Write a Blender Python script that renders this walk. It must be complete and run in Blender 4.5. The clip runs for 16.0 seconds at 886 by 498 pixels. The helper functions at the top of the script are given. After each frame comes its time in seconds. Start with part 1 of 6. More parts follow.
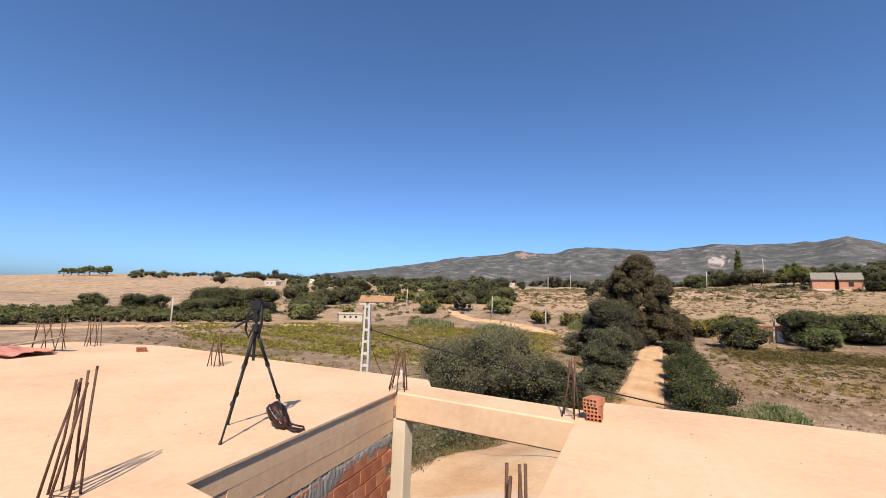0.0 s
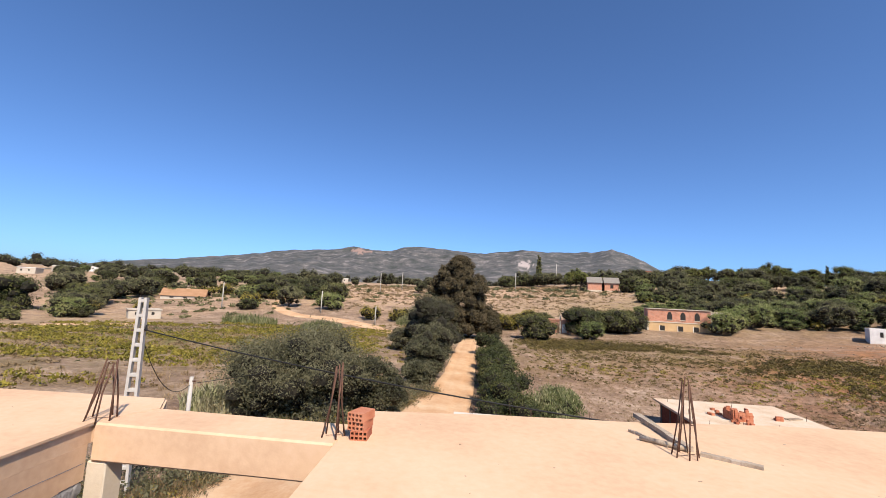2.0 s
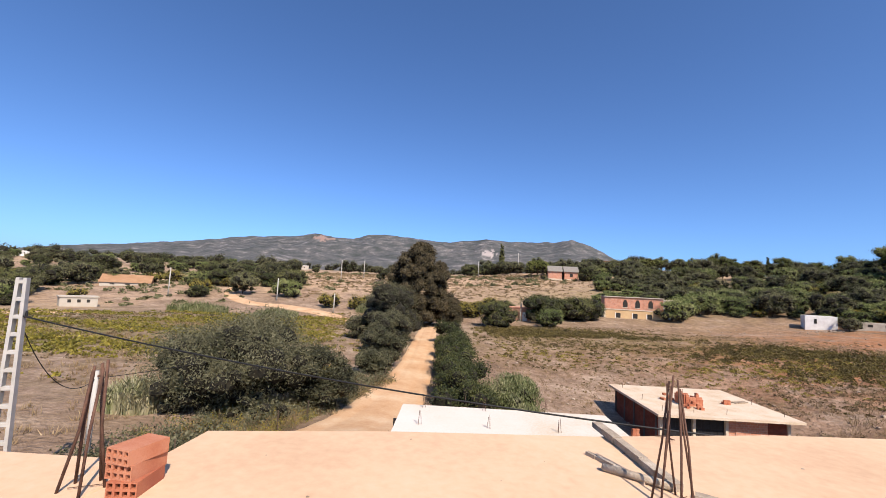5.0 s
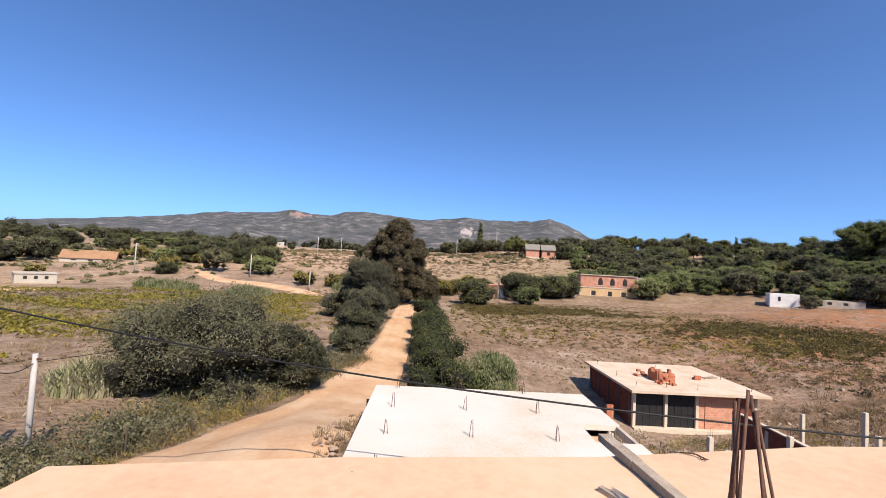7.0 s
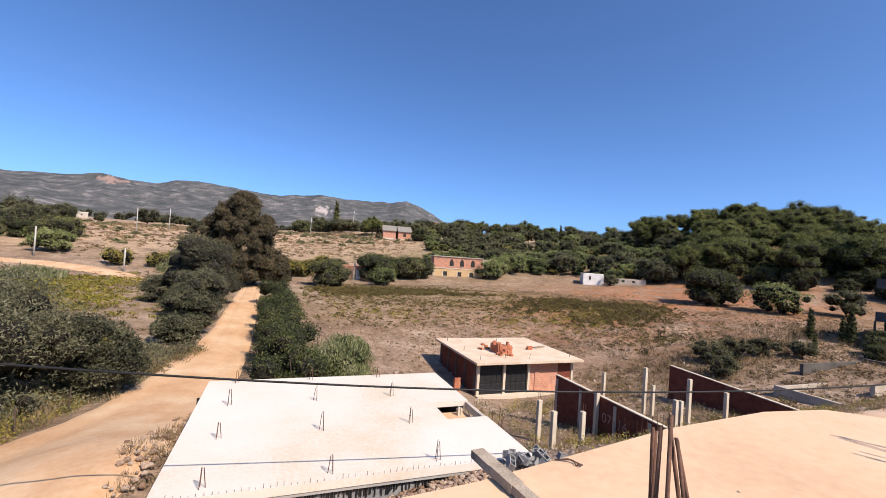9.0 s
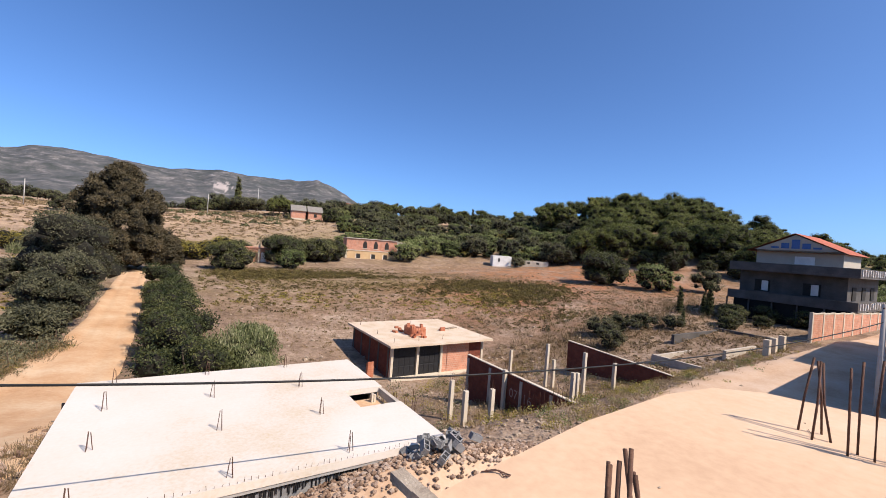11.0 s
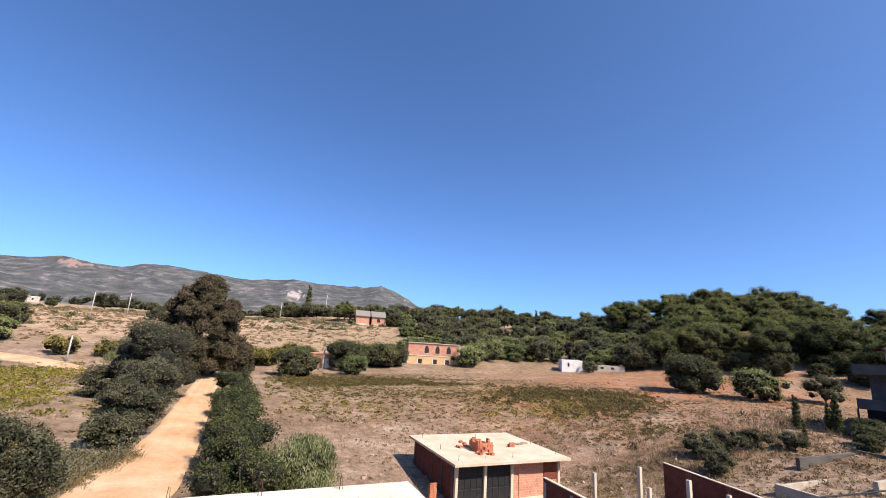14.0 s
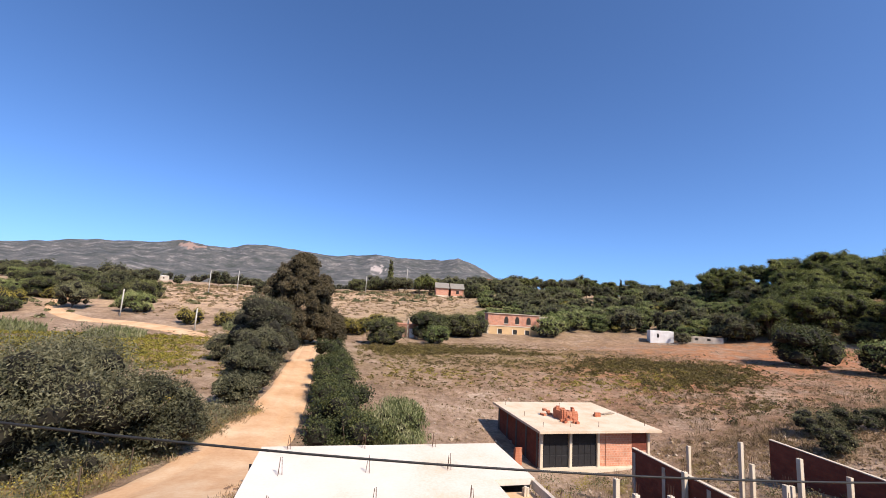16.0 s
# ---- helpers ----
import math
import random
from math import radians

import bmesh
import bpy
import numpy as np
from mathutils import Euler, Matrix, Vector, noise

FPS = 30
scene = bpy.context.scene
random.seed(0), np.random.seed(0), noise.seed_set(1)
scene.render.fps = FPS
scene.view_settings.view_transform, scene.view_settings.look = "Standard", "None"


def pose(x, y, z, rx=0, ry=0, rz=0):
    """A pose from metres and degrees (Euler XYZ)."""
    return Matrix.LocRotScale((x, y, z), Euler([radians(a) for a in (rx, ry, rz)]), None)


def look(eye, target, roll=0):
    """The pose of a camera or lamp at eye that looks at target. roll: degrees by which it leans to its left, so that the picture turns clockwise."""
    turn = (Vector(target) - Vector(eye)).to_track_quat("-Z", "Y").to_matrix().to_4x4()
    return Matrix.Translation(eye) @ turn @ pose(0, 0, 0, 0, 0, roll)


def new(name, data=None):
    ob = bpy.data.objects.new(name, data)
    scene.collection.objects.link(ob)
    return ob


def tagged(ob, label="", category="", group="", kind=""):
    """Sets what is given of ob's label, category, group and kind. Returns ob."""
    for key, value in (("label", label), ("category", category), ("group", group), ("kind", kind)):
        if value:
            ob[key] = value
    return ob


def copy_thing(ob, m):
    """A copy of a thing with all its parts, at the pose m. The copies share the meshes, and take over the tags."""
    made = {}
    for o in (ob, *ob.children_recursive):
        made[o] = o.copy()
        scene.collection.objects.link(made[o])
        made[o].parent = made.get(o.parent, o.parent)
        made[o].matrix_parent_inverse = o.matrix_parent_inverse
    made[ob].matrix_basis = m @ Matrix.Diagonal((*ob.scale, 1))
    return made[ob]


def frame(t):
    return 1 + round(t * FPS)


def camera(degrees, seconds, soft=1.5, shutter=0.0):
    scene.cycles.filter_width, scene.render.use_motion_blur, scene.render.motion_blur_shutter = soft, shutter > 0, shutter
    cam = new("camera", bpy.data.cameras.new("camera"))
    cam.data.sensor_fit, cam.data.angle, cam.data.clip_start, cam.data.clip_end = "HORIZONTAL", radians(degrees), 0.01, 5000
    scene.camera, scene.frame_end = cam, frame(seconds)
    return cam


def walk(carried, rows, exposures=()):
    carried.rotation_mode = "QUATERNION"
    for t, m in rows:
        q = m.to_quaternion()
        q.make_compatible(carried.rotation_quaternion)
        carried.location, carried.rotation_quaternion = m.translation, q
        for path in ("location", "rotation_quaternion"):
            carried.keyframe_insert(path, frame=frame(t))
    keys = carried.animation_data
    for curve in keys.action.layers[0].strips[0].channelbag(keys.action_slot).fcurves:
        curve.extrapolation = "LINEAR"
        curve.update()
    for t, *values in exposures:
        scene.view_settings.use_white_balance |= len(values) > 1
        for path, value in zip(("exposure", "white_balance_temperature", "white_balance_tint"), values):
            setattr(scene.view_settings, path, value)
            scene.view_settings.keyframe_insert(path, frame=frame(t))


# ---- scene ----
cam = camera(93.3, 16.0, 0.9)
PATH = [
    (0, (-2.027, -3.571, 1.493), (-2.986, -1.83, 1.714), 1.9),
    (0.5, (-1.984, -3.194, 1.5), (-2.795, -1.376, 1.696), 2.1),
    (1, (-1.875, -2.938, 1.514), (-2.519, -1.055, 1.712), 2.3),
    (1.5, (-1.797, -2.687, 1.469), (-2.347, -0.776, 1.683), 2.3),
    (2, (-1.629, -2.313, 1.496), (-1.858, -0.34, 1.729), 2.7),
    (2.5, (-1.372, -2.031, 1.491), (-1.217, -0.058, 1.778), 3.0),
    (3, (-1.231, -1.722, 1.418), (-0.799, 0.2, 1.762), 3.3),
    (3.5, (-1.163, -1.417, 1.398), (-0.674, 0.487, 1.769), 3.3),
    (4, (-1.033, -1.137, 1.342), (-0.764, 0.82, 1.659), 3.3),
    (4.5, (-1.059, -0.768, 1.31), (-1.12, 1.216, 1.552), 2.9),
    (7, (-0.95, 0.711, 1.252), (-0.902, 2.708, 1.339), 3.1),
    (7.5, (-0.825, 0.991, 1.224), (-0.349, 2.931, 1.334), 3.6),
    (8, (-0.852, 1.144, 1.251), (-0.081, 2.988, 1.334), 3.9),
    (10.5, (-0.779, 1.797, 1.314), (-0.173, 3.703, 1.279), 3.7),
    (11, (-0.727, 1.817, 1.358), (0.357, 3.497, 1.338), 4.3),
    (11.5, (-0.676, 1.921, 1.426), (0.534, 3.513, 1.442), 4.4),
    (12, (-0.671, 1.991, 1.407), (0.597, 3.534, 1.517), 4.5),
    (12.5, (-0.618, 2.185, 1.406), (0.717, 3.655, 1.648), 4.5),
    (13, (-0.596, 2.374, 1.408), (0.674, 3.868, 1.799), 4.3),
    (13.5, (-0.536, 2.489, 1.378), (0.535, 4.114, 1.838), 3.8),
    (14, (-0.483, 2.514, 1.336), (0.297, 4.301, 1.78), 3.7),
    (14.5, (-0.505, 2.484, 1.33), (0.002, 4.38, 1.715), 3.2),
    (15, (-0.577, 2.399, 1.359), (-0.261, 4.35, 1.664), 2.8),
    (15.5, (-0.647, 2.3, 1.334), (-0.345, 4.26, 1.59), 2.7),
    (16, (-0.784, 2.199, 1.306), (-0.328, 4.125, 1.596), 3.4),
]
walk(cam, [(t, look(e, g, r)) for t, e, g, r in PATH],
     [(0, 0.50, 6950, 7), (1, 0.51, 6950, 8), (2, 0.55, 6700, 9), (3, 0.61, 6550, 10), (3.5, 0.63, 6500, 10), (4.5, 0.55, 6600, 10), (7, 0.57, 6550, 10), (8, 0.57, 6550, 10), (10.5, 0.51, 6500, 10), (12, 0.55, 6500, 10), (13, 0.65, 6500, 10), (14.5, 0.77, 6600, 10), (15.2, 0.71, 6600, 10), (16, 0.65, 6600, 10)])

# ---------------- light ----------------
SUN_AZ, SUN_EL = 152.0, 46.5      # degrees clockwise from +y, and above the horizon
world = bpy.data.worlds.new("sky")
scene.world = world
world.use_nodes = True
wn = world.node_tree.nodes
sky = wn.new("ShaderNodeTexSky")
sky.sky_type = "NISHITA"
sky.sun_disc = False
sky.sun_elevation, sky.sun_rotation = radians(SUN_EL), radians(SUN_AZ)
sky.altitude, sky.air_density, sky.dust_density, sky.ozone_density = 200, 0.6, 1.5, 4.0
tone = wn.new("ShaderNodeGamma")
tone.inputs["Gamma"].default_value = 0.98
world.node_tree.links.new(sky.outputs[0], tone.inputs["Color"])
tint = wn.new("ShaderNodeMixRGB")
tint.blend_type = "MULTIPLY"
tint.inputs[0].default_value = 1.0
tint.inputs[2].default_value = (0.84, 1.12, 1.42, 1)
world.node_tree.links.new(tone.outputs[0], tint.inputs[1])
world.node_tree.links.new(tint.outputs[0], wn["Background"].inputs[0])
wn["Background"].inputs[1].default_value = 0.11
lamp = bpy.data.lights.new("sun", "SUN")
lamp.energy, lamp.angle, lamp.color = 5.0, radians(0.53), (1.0, 0.865, 0.745)
sun = new("sun", lamp)
to_sun = Vector((math.sin(radians(SUN_AZ)) * math.cos(radians(SUN_EL)), math.cos(radians(SUN_AZ)) * math.cos(radians(SUN_EL)), math.sin(radians(SUN_EL))))
sun.matrix_world = look(to_sun * 60, (0, 0, 0))


# ---------------- materials ----------------
def material(name, colors, rough=0.85, scale=2.0, fine=40.0, bump=0.25, bump_scale=None, metal=0.0, spec=0.3, coords="Object", island=0.0, each=0.0, relief=0.02):
    """Two to four colours mixed by coarse and fine noise, with relief."""
    m = bpy.data.materials.new(name)
    m.use_nodes = True
    nt, n = m.node_tree, m.node_tree.nodes
    p = n["Principled BSDF"]
    p.inputs["Roughness"].default_value, p.inputs["Metallic"].default_value = rough, metal
    p.inputs["Specular IOR Level"].default_value = spec
    tc = n.new("ShaderNodeTexCoord")
    vec = tc.outputs[coords]
    big, small = n.new("ShaderNodeTexNoise"), n.new("ShaderNodeTexNoise")
    for node, s, d in ((big, scale, 5.0), (small, fine, 4.0)):
        node.inputs["Scale"].default_value, node.inputs["Detail"].default_value = s, d
        node.inputs["Roughness"].default_value = 0.6
        nt.links.new(vec, node.inputs["Vector"])
    add = n.new("ShaderNodeMath")
    add.operation = "MULTIPLY_ADD"
    nt.links.new(small.outputs[0], add.inputs[0])
    add.inputs[1].default_value = 0.4
    nt.links.new(big.outputs[0], add.inputs[2])
    value = add.outputs[0]
    for amount, kind in ((island, "island"), (each, "object")):
        if not amount:
            continue
        src = n.new("ShaderNodeNewGeometry").outputs["Random Per Island"] if kind == "island" else n.new("ShaderNodeObjectInfo").outputs["Random"]
        more, shift = n.new("ShaderNodeMath"), n.new("ShaderNodeMath")
        more.operation, shift.operation = "MULTIPLY_ADD", "SUBTRACT"
        nt.links.new(src, more.inputs[0])
        more.inputs[1].default_value = amount
        nt.links.new(value, more.inputs[2])
        nt.links.new(more.outputs[0], shift.inputs[0])
        shift.inputs[1].default_value = amount / 2
        value = shift.outputs[0]
    ramp = n.new("ShaderNodeValToRGB")
    nt.links.new(value, ramp.inputs[0])
    el = ramp.color_ramp.elements
    while len(el) < len(colors):
        el.new(0.5)
    for i, c in enumerate(colors):
        el[i].position = 0.48 + 0.42 * i / max(1, len(colors) - 1)
        el[i].color = (*c, 1)
    nt.links.new(ramp.outputs[0], p.inputs["Base Color"])
    if bump:
        b = n.new("ShaderNodeBump")
        b.inputs["Strength"].default_value, b.inputs["Distance"].default_value = bump, relief
        nt.links.new(small.outputs[0], b.inputs["Height"])
        nt.links.new(b.outputs[0], p.inputs["Normal"])
    return m


def leaf_material(name, colors, scale=0.6):
    m = material(name, colors, rough=0.6, scale=scale, fine=6, bump=0, spec=0.2, island=0.16, each=0.2)
    n, nt = m.node_tree.nodes, m.node_tree
    p = n["Principled BSDF"]
    tr, mix = n.new("ShaderNodeBsdfTranslucent"), n.new("ShaderNodeMixShader")
    nt.links.new(p.inputs["Base Color"].links[0].from_socket, tr.inputs[0])
    mix.inputs[0].default_value = 0.18
    nt.links.new(p.outputs[0], mix.inputs[1])
    nt.links.new(tr.outputs[0], mix.inputs[2])
    nt.links.new(mix.outputs[0], n["Material Output"].inputs[0])
    return m


def brick_material(name, colors, mortar, size=(0.30, 0.20), gap=0.012):
    """Hollow-clay brickwork on the metre coordinates of a wall."""
    m = bpy.data.materials.new(name)
    m.use_nodes = True
    nt, n = m.node_tree, m.node_tree.nodes
    p = n["Principled BSDF"]
    p.inputs["Roughness"].default_value = 0.9
    p.inputs["Specular IOR Level"].default_value = 0.2
    uv = n.new("ShaderNodeTexCoord")
    bt = n.new("ShaderNodeTexBrick")
    bt.inputs["Scale"].default_value = 1.0
    bt.inputs["Brick Width"].default_value, bt.inputs["Row Height"].default_value = size
    bt.inputs["Mortar Size"].default_value = gap
    bt.inputs["Color1"].default_value, bt.inputs["Color2"].default_value = (*colors[0], 1), (*colors[1], 1)
    bt.inputs["Mortar"].default_value = (*mortar, 1)
    nt.links.new(uv.outputs["UV"], bt.inputs["Vector"])
    nz = n.new("ShaderNodeTexNoise")
    nz.inputs["Scale"].default_value, nz.inputs["Detail"].default_value = 1.3, 6
    nt.links.new(uv.outputs["UV"], nz.inputs["Vector"])
    mix = n.new("ShaderNodeMixRGB")
    mix.blend_type = "MULTIPLY"
    mix.inputs[0].default_value = 0.6
    nt.links.new(bt.outputs[0], mix.inputs[1])
    cr = n.new("ShaderNodeValToRGB")
    cr.color_ramp.elements[0].position, cr.color_ramp.elements[1].position = 0.3, 0.65
    cr.color_ramp.elements[0].color = (0.55, 0.55, 0.55, 1)
    nt.links.new(nz.outputs[0], cr.inputs[0])
    nt.links.new(cr.outputs[0], mix.inputs[2])
    nt.links.new(mix.outputs[0], p.inputs["Base Color"])
    b = n.new("ShaderNodeBump")
    b.inputs["Strength"].default_value, b.inputs["Distance"].default_value, b.invert = 0.6, 0.02, True
    nt.links.new(bt.outputs["Fac"], b.inputs["Height"])
    nt.links.new(b.outputs[0], p.inputs["Normal"])
    return m


DECK = material("deck_concrete", [(0.485, 0.318, 0.198), (0.57, 0.388, 0.248), (0.615, 0.44, 0.298)], 0.9, 0.5, 11, 0.18)
CONCRETE = material("grey_concrete", [(0.307, 0.263, 0.212), (0.402, 0.35, 0.285), (0.482, 0.423, 0.343)], 0.9, 1.2, 30, 0.4)
PALE = material("pale_slab_concrete", [(0.488, 0.387, 0.265), (0.562, 0.503, 0.429), (0.599, 0.546, 0.488)], 0.9, 0.22, 9, 0.12)
ROOFDECK = material("pale_roof_concrete", [(0.453, 0.336, 0.226), (0.54, 0.431, 0.314), (0.584, 0.489, 0.38)], 0.9, 0.6, 8, 0.15)
CREAM = material("cream_concrete", [(0.453, 0.38, 0.292), (0.511, 0.438, 0.336), (0.547, 0.482, 0.38)], 0.9, 1.0, 24, 0.2)
MORTAR = material("grey_mortar", [(0.182, 0.175, 0.175), (0.263, 0.256, 0.248)], 0.95, 4, 40, 0.8)
BRICK = material("clay_brick", [(0.307, 0.0949, 0.0511), (0.38, 0.139, 0.073), (0.438, 0.19, 0.11)], 0.85, 3, 60, 0.25, each=0.3)
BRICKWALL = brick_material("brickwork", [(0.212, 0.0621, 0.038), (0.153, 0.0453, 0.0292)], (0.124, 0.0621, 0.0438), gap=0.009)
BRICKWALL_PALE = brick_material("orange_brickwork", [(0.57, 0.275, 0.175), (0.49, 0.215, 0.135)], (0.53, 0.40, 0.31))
HOLE = material("brick_hollow", [(0.073, 0.0219, 0.0146), (0.102, 0.0365, 0.0219)], 0.95, 8, 40, 0)
RUST = material("rusty_steel", [(0.0657, 0.0365, 0.0256), (0.11, 0.0584, 0.0401), (0.161, 0.0876, 0.0584)], 0.75, 12, 90, 0.4, metal=0.35)
BLACK = material("black_plastic", [(0.00876, 0.00876, 0.0102), (0.0146, 0.0146, 0.0161)], 0.5, 6, 60, 0.05)
STEEL = material("galvanised_steel", [(0.307, 0.307, 0.292), (0.402, 0.394, 0.38)], 0.5, 6, 60, 0.1, metal=0.5)
POLE_MAT = material("weathered_pole", [(0.35, 0.336, 0.307), (0.438, 0.416, 0.38)], 0.8, 3, 40, 0.2)
LEATHER = material("dark_leather", [(0.016, 0.006, 0.005), (0.034, 0.012, 0.009)], 0.45, 6, 60, 0.3)
PALEWOOD = material("bleached_wood", [(0.22, 0.17, 0.125), (0.34, 0.28, 0.21), (0.45, 0.38, 0.30)], 0.85, 5, 60, 0.5)
WOOD = material("weathered_timber", [(0.146, 0.102, 0.0657), (0.248, 0.19, 0.131), (0.336, 0.27, 0.197)], 0.85, 3, 50, 0.5)
CABLE = material("black_cable", [(0.00876, 0.00876, 0.00876), (0.0146, 0.0146, 0.0146)], 0.6, 3, 30, 0)
DIRT = material("dirt_road", [(0.40, 0.228, 0.115), (0.46, 0.283, 0.155), (0.50, 0.335, 0.20), (0.53, 0.385, 0.25)], 0.95, 0.35, 5, 0.3, relief=0.05)
STREET = material("street_dust", [(0.386, 0.248, 0.152), (0.451, 0.308, 0.202), (0.488, 0.35, 0.244), (0.515, 0.386, 0.285)], 0.95, 0.3, 5, 0.3, relief=0.05)
RUBBLE = material("rubble", [(0.19, 0.139, 0.0949), (0.292, 0.219, 0.153), (0.365, 0.292, 0.219)], 0.95, 2, 20, 0.6, island=0.4)
CLOD = material("earth_clods", [(0.13, 0.08, 0.052), (0.20, 0.13, 0.085), (0.28, 0.195, 0.14), (0.34, 0.26, 0.2)], 0.95, 2, 20, 0.6, island=0.5)
BLOCK = material("cinder_block", [(0.161, 0.161, 0.161), (0.263, 0.256, 0.248)], 0.95, 4, 60, 0.6)
WHITE = material("white_paint", [(0.60, 0.57, 0.53), (0.78, 0.76, 0.72)], 0.8, 0.8, 18, 0.15)
SHUTTER = material("dark_shutter", [(0.0109, 0.0109, 0.0124), (0.0219, 0.0219, 0.0234)], 0.55, 3, 30, 0.1)
# Near black: the shade of unlit rooms behind openings, put into a colour.
DARK = material("interior_shade", [(0.0219, 0.0204, 0.0182), (0.0365, 0.0328, 0.0292)], 0.95, 2, 10, 0)
YELLOW = material("ochre_render", [(0.46, 0.30, 0.15), (0.56, 0.39, 0.21)], 0.9, 0.6, 12, 0.2)
ROOFTILE = material("red_roof_tile", [(0.292, 0.073, 0.0365), (0.394, 0.124, 0.0657)], 0.8, 2, 30, 0.4)
GREYROOF = material("grey_sheet_roof", [(0.256, 0.248, 0.234), (0.336, 0.321, 0.299)], 0.8, 1, 12, 0.2)
OLDROOF = material("old_sheet_roof", [(0.15, 0.135, 0.115), (0.24, 0.22, 0.19)], 0.9, 1.5, 12, 0.3)
BEIGE = material("beige_render", [(0.38, 0.336, 0.27), (0.453, 0.402, 0.329)], 0.9, 0.6, 14, 0.15)
BLUE = material("blue_glazing", [(0.0365, 0.0876, 0.248), (0.0584, 0.131, 0.329)], 0.3, 2, 10, 0)
BROWN = material("brown_render", [(0.263, 0.146, 0.073), (0.336, 0.197, 0.11)], 0.9, 0.6, 14, 0.15)
# Inner twigs of the crowns, with the shade between the leaves put into the colour.
CROWN_SHADE = material("crown_inner_shade", [(0.00876, 0.00803, 0.00511), (0.0219, 0.019, 0.0117)], 0.95, 3, 20, 0)
BARK = material("bark", [(0.0511, 0.0365, 0.0256), (0.102, 0.073, 0.0511)], 0.95, 3, 20, 0.7)
L_OLIVE = leaf_material("olive_leaves", [(0.0322, 0.0368, 0.0166), (0.0782, 0.0828, 0.035), (0.143, 0.138, 0.0644), (0.202, 0.189, 0.101)])
L_DARK = leaf_material("dark_evergreen", [(0.0202, 0.0276, 0.011), (0.0552, 0.0644, 0.0221), (0.106, 0.11, 0.0368), (0.156, 0.152, 0.0552)])
# Olive leaf colours in a darker set, for the trees and brush by the road.
L_OLIVE_DARK = leaf_material("dark_olive_leaves", [(0.0326, 0.0336, 0.0184), (0.0695, 0.0695, 0.0369), (0.117, 0.113, 0.0618), (0.169, 0.158, 0.0923)])
L_CYPRESS = leaf_material("cypress_leaves", [(0.0442, 0.0368, 0.0193), (0.0902, 0.0727, 0.0386), (0.143, 0.11, 0.0589)])
L_PINE = leaf_material("pine_needles", [(0.0322, 0.0405, 0.0129), (0.0828, 0.0966, 0.0248), (0.147, 0.158, 0.0386), (0.202, 0.207, 0.0552)])
L_GREEN = leaf_material("green_leaves", [(0.0598, 0.0782, 0.0239), (0.124, 0.152, 0.046), (0.202, 0.225, 0.0782), (0.276, 0.276, 0.11)])
L_REED = leaf_material("reed_leaves", [(0.078, 0.0936, 0.0351), (0.156, 0.172, 0.0702), (0.265, 0.257, 0.14), (0.328, 0.296, 0.187)])
L_YELLOW = leaf_material("yellow_scrub", [(0.14, 0.117, 0.0211), (0.234, 0.195, 0.0374), (0.328, 0.269, 0.0624)])
L_MUSTARD = leaf_material("mustard_scrub", [(0.115, 0.105, 0.02), (0.22, 0.185, 0.032), (0.33, 0.27, 0.05)])
L_FIELD = leaf_material("field_shrub_leaves", [(0.0585, 0.0468, 0.0187), (0.105, 0.0819, 0.0281), (0.164, 0.129, 0.039), (0.234, 0.183, 0.0546)])
L_DRY = leaf_material("dry_grass", [(0.187, 0.129, 0.0663), (0.296, 0.211, 0.117), (0.39, 0.296, 0.179)])
L_BROWN = leaf_material("brown_scrub", [(0.117, 0.0819, 0.0429), (0.187, 0.133, 0.0702), (0.257, 0.191, 0.109)])
NET = material("dark_netting", [(0.00584, 0.00584, 0.00584), (0.0146, 0.0139, 0.0131)], 0.9, 0.8, 10, 0.3)
GREYRENDER = material("dark_grey_render", [(0.06, 0.055, 0.05), (0.115, 0.104, 0.095)], 0.9, 0.6, 10, 0.3)
CHALK = material("faded_paint", [(0.248, 0.146, 0.117), (0.35, 0.248, 0.212)], 0.9, 6, 40, 0)
TARP = material("pink_plastic_sheet", [(0.402, 0.146, 0.102), (0.496, 0.219, 0.161)], 0.5, 2, 20, 0.3)


# ---------------- mesh helpers ----------------
def metre_uv(me):
    uv = me.uv_layers.new(name="UVMap")
    co = [v.co for v in me.vertices]
    for poly in me.polygons:
        a, b, c = (abs(k) for k in poly.normal)
        for li in poly.loop_indices:
            v = co[me.loops[li].vertex_index]
            uv.data[li].uv = (v.x, v.y) if c >= a and c >= b else ((v.y, v.z) if a > b else (v.x, v.z))


def mesh_of(name, bm, mat, smooth=False):
    me = bpy.data.meshes.new(name)
    bmesh.ops.recalc_face_normals(bm, faces=bm.faces)
    bm.to_mesh(me)
    bm.free()
    for k in (mat if isinstance(mat, (list, tuple)) else [mat]):
        me.materials.append(k)
    if smooth:
        me.polygons.foreach_set("use_smooth", [True] * len(me.polygons))
    else:
        metre_uv(me)
    return me


def part(name, bm, mat, parent, label="", smooth=False):
    """One mesh object under a thing or a part."""
    ob = new(name, mesh_of(name, bm, mat, smooth))
    ob.parent = parent
    return tagged(ob, label=label)


def thing(name, label, category, at=(0, 0, 0), turn=0.0, group="", kind=""):
    ob = new(name)
    ob.empty_display_size = 0.2
    ob.matrix_basis = pose(*at, 0, 0, turn)
    return tagged(ob, label, category, group, kind)


def solo(name, bm, mat, label, category="", kind="", group="", smooth=False, at=(0, 0, 0), turn=0.0):
    ob = new(name, mesh_of(name, bm, mat, smooth))
    ob.matrix_basis = pose(*at, 0, 0, turn)
    return tagged(ob, label, category, group, kind)


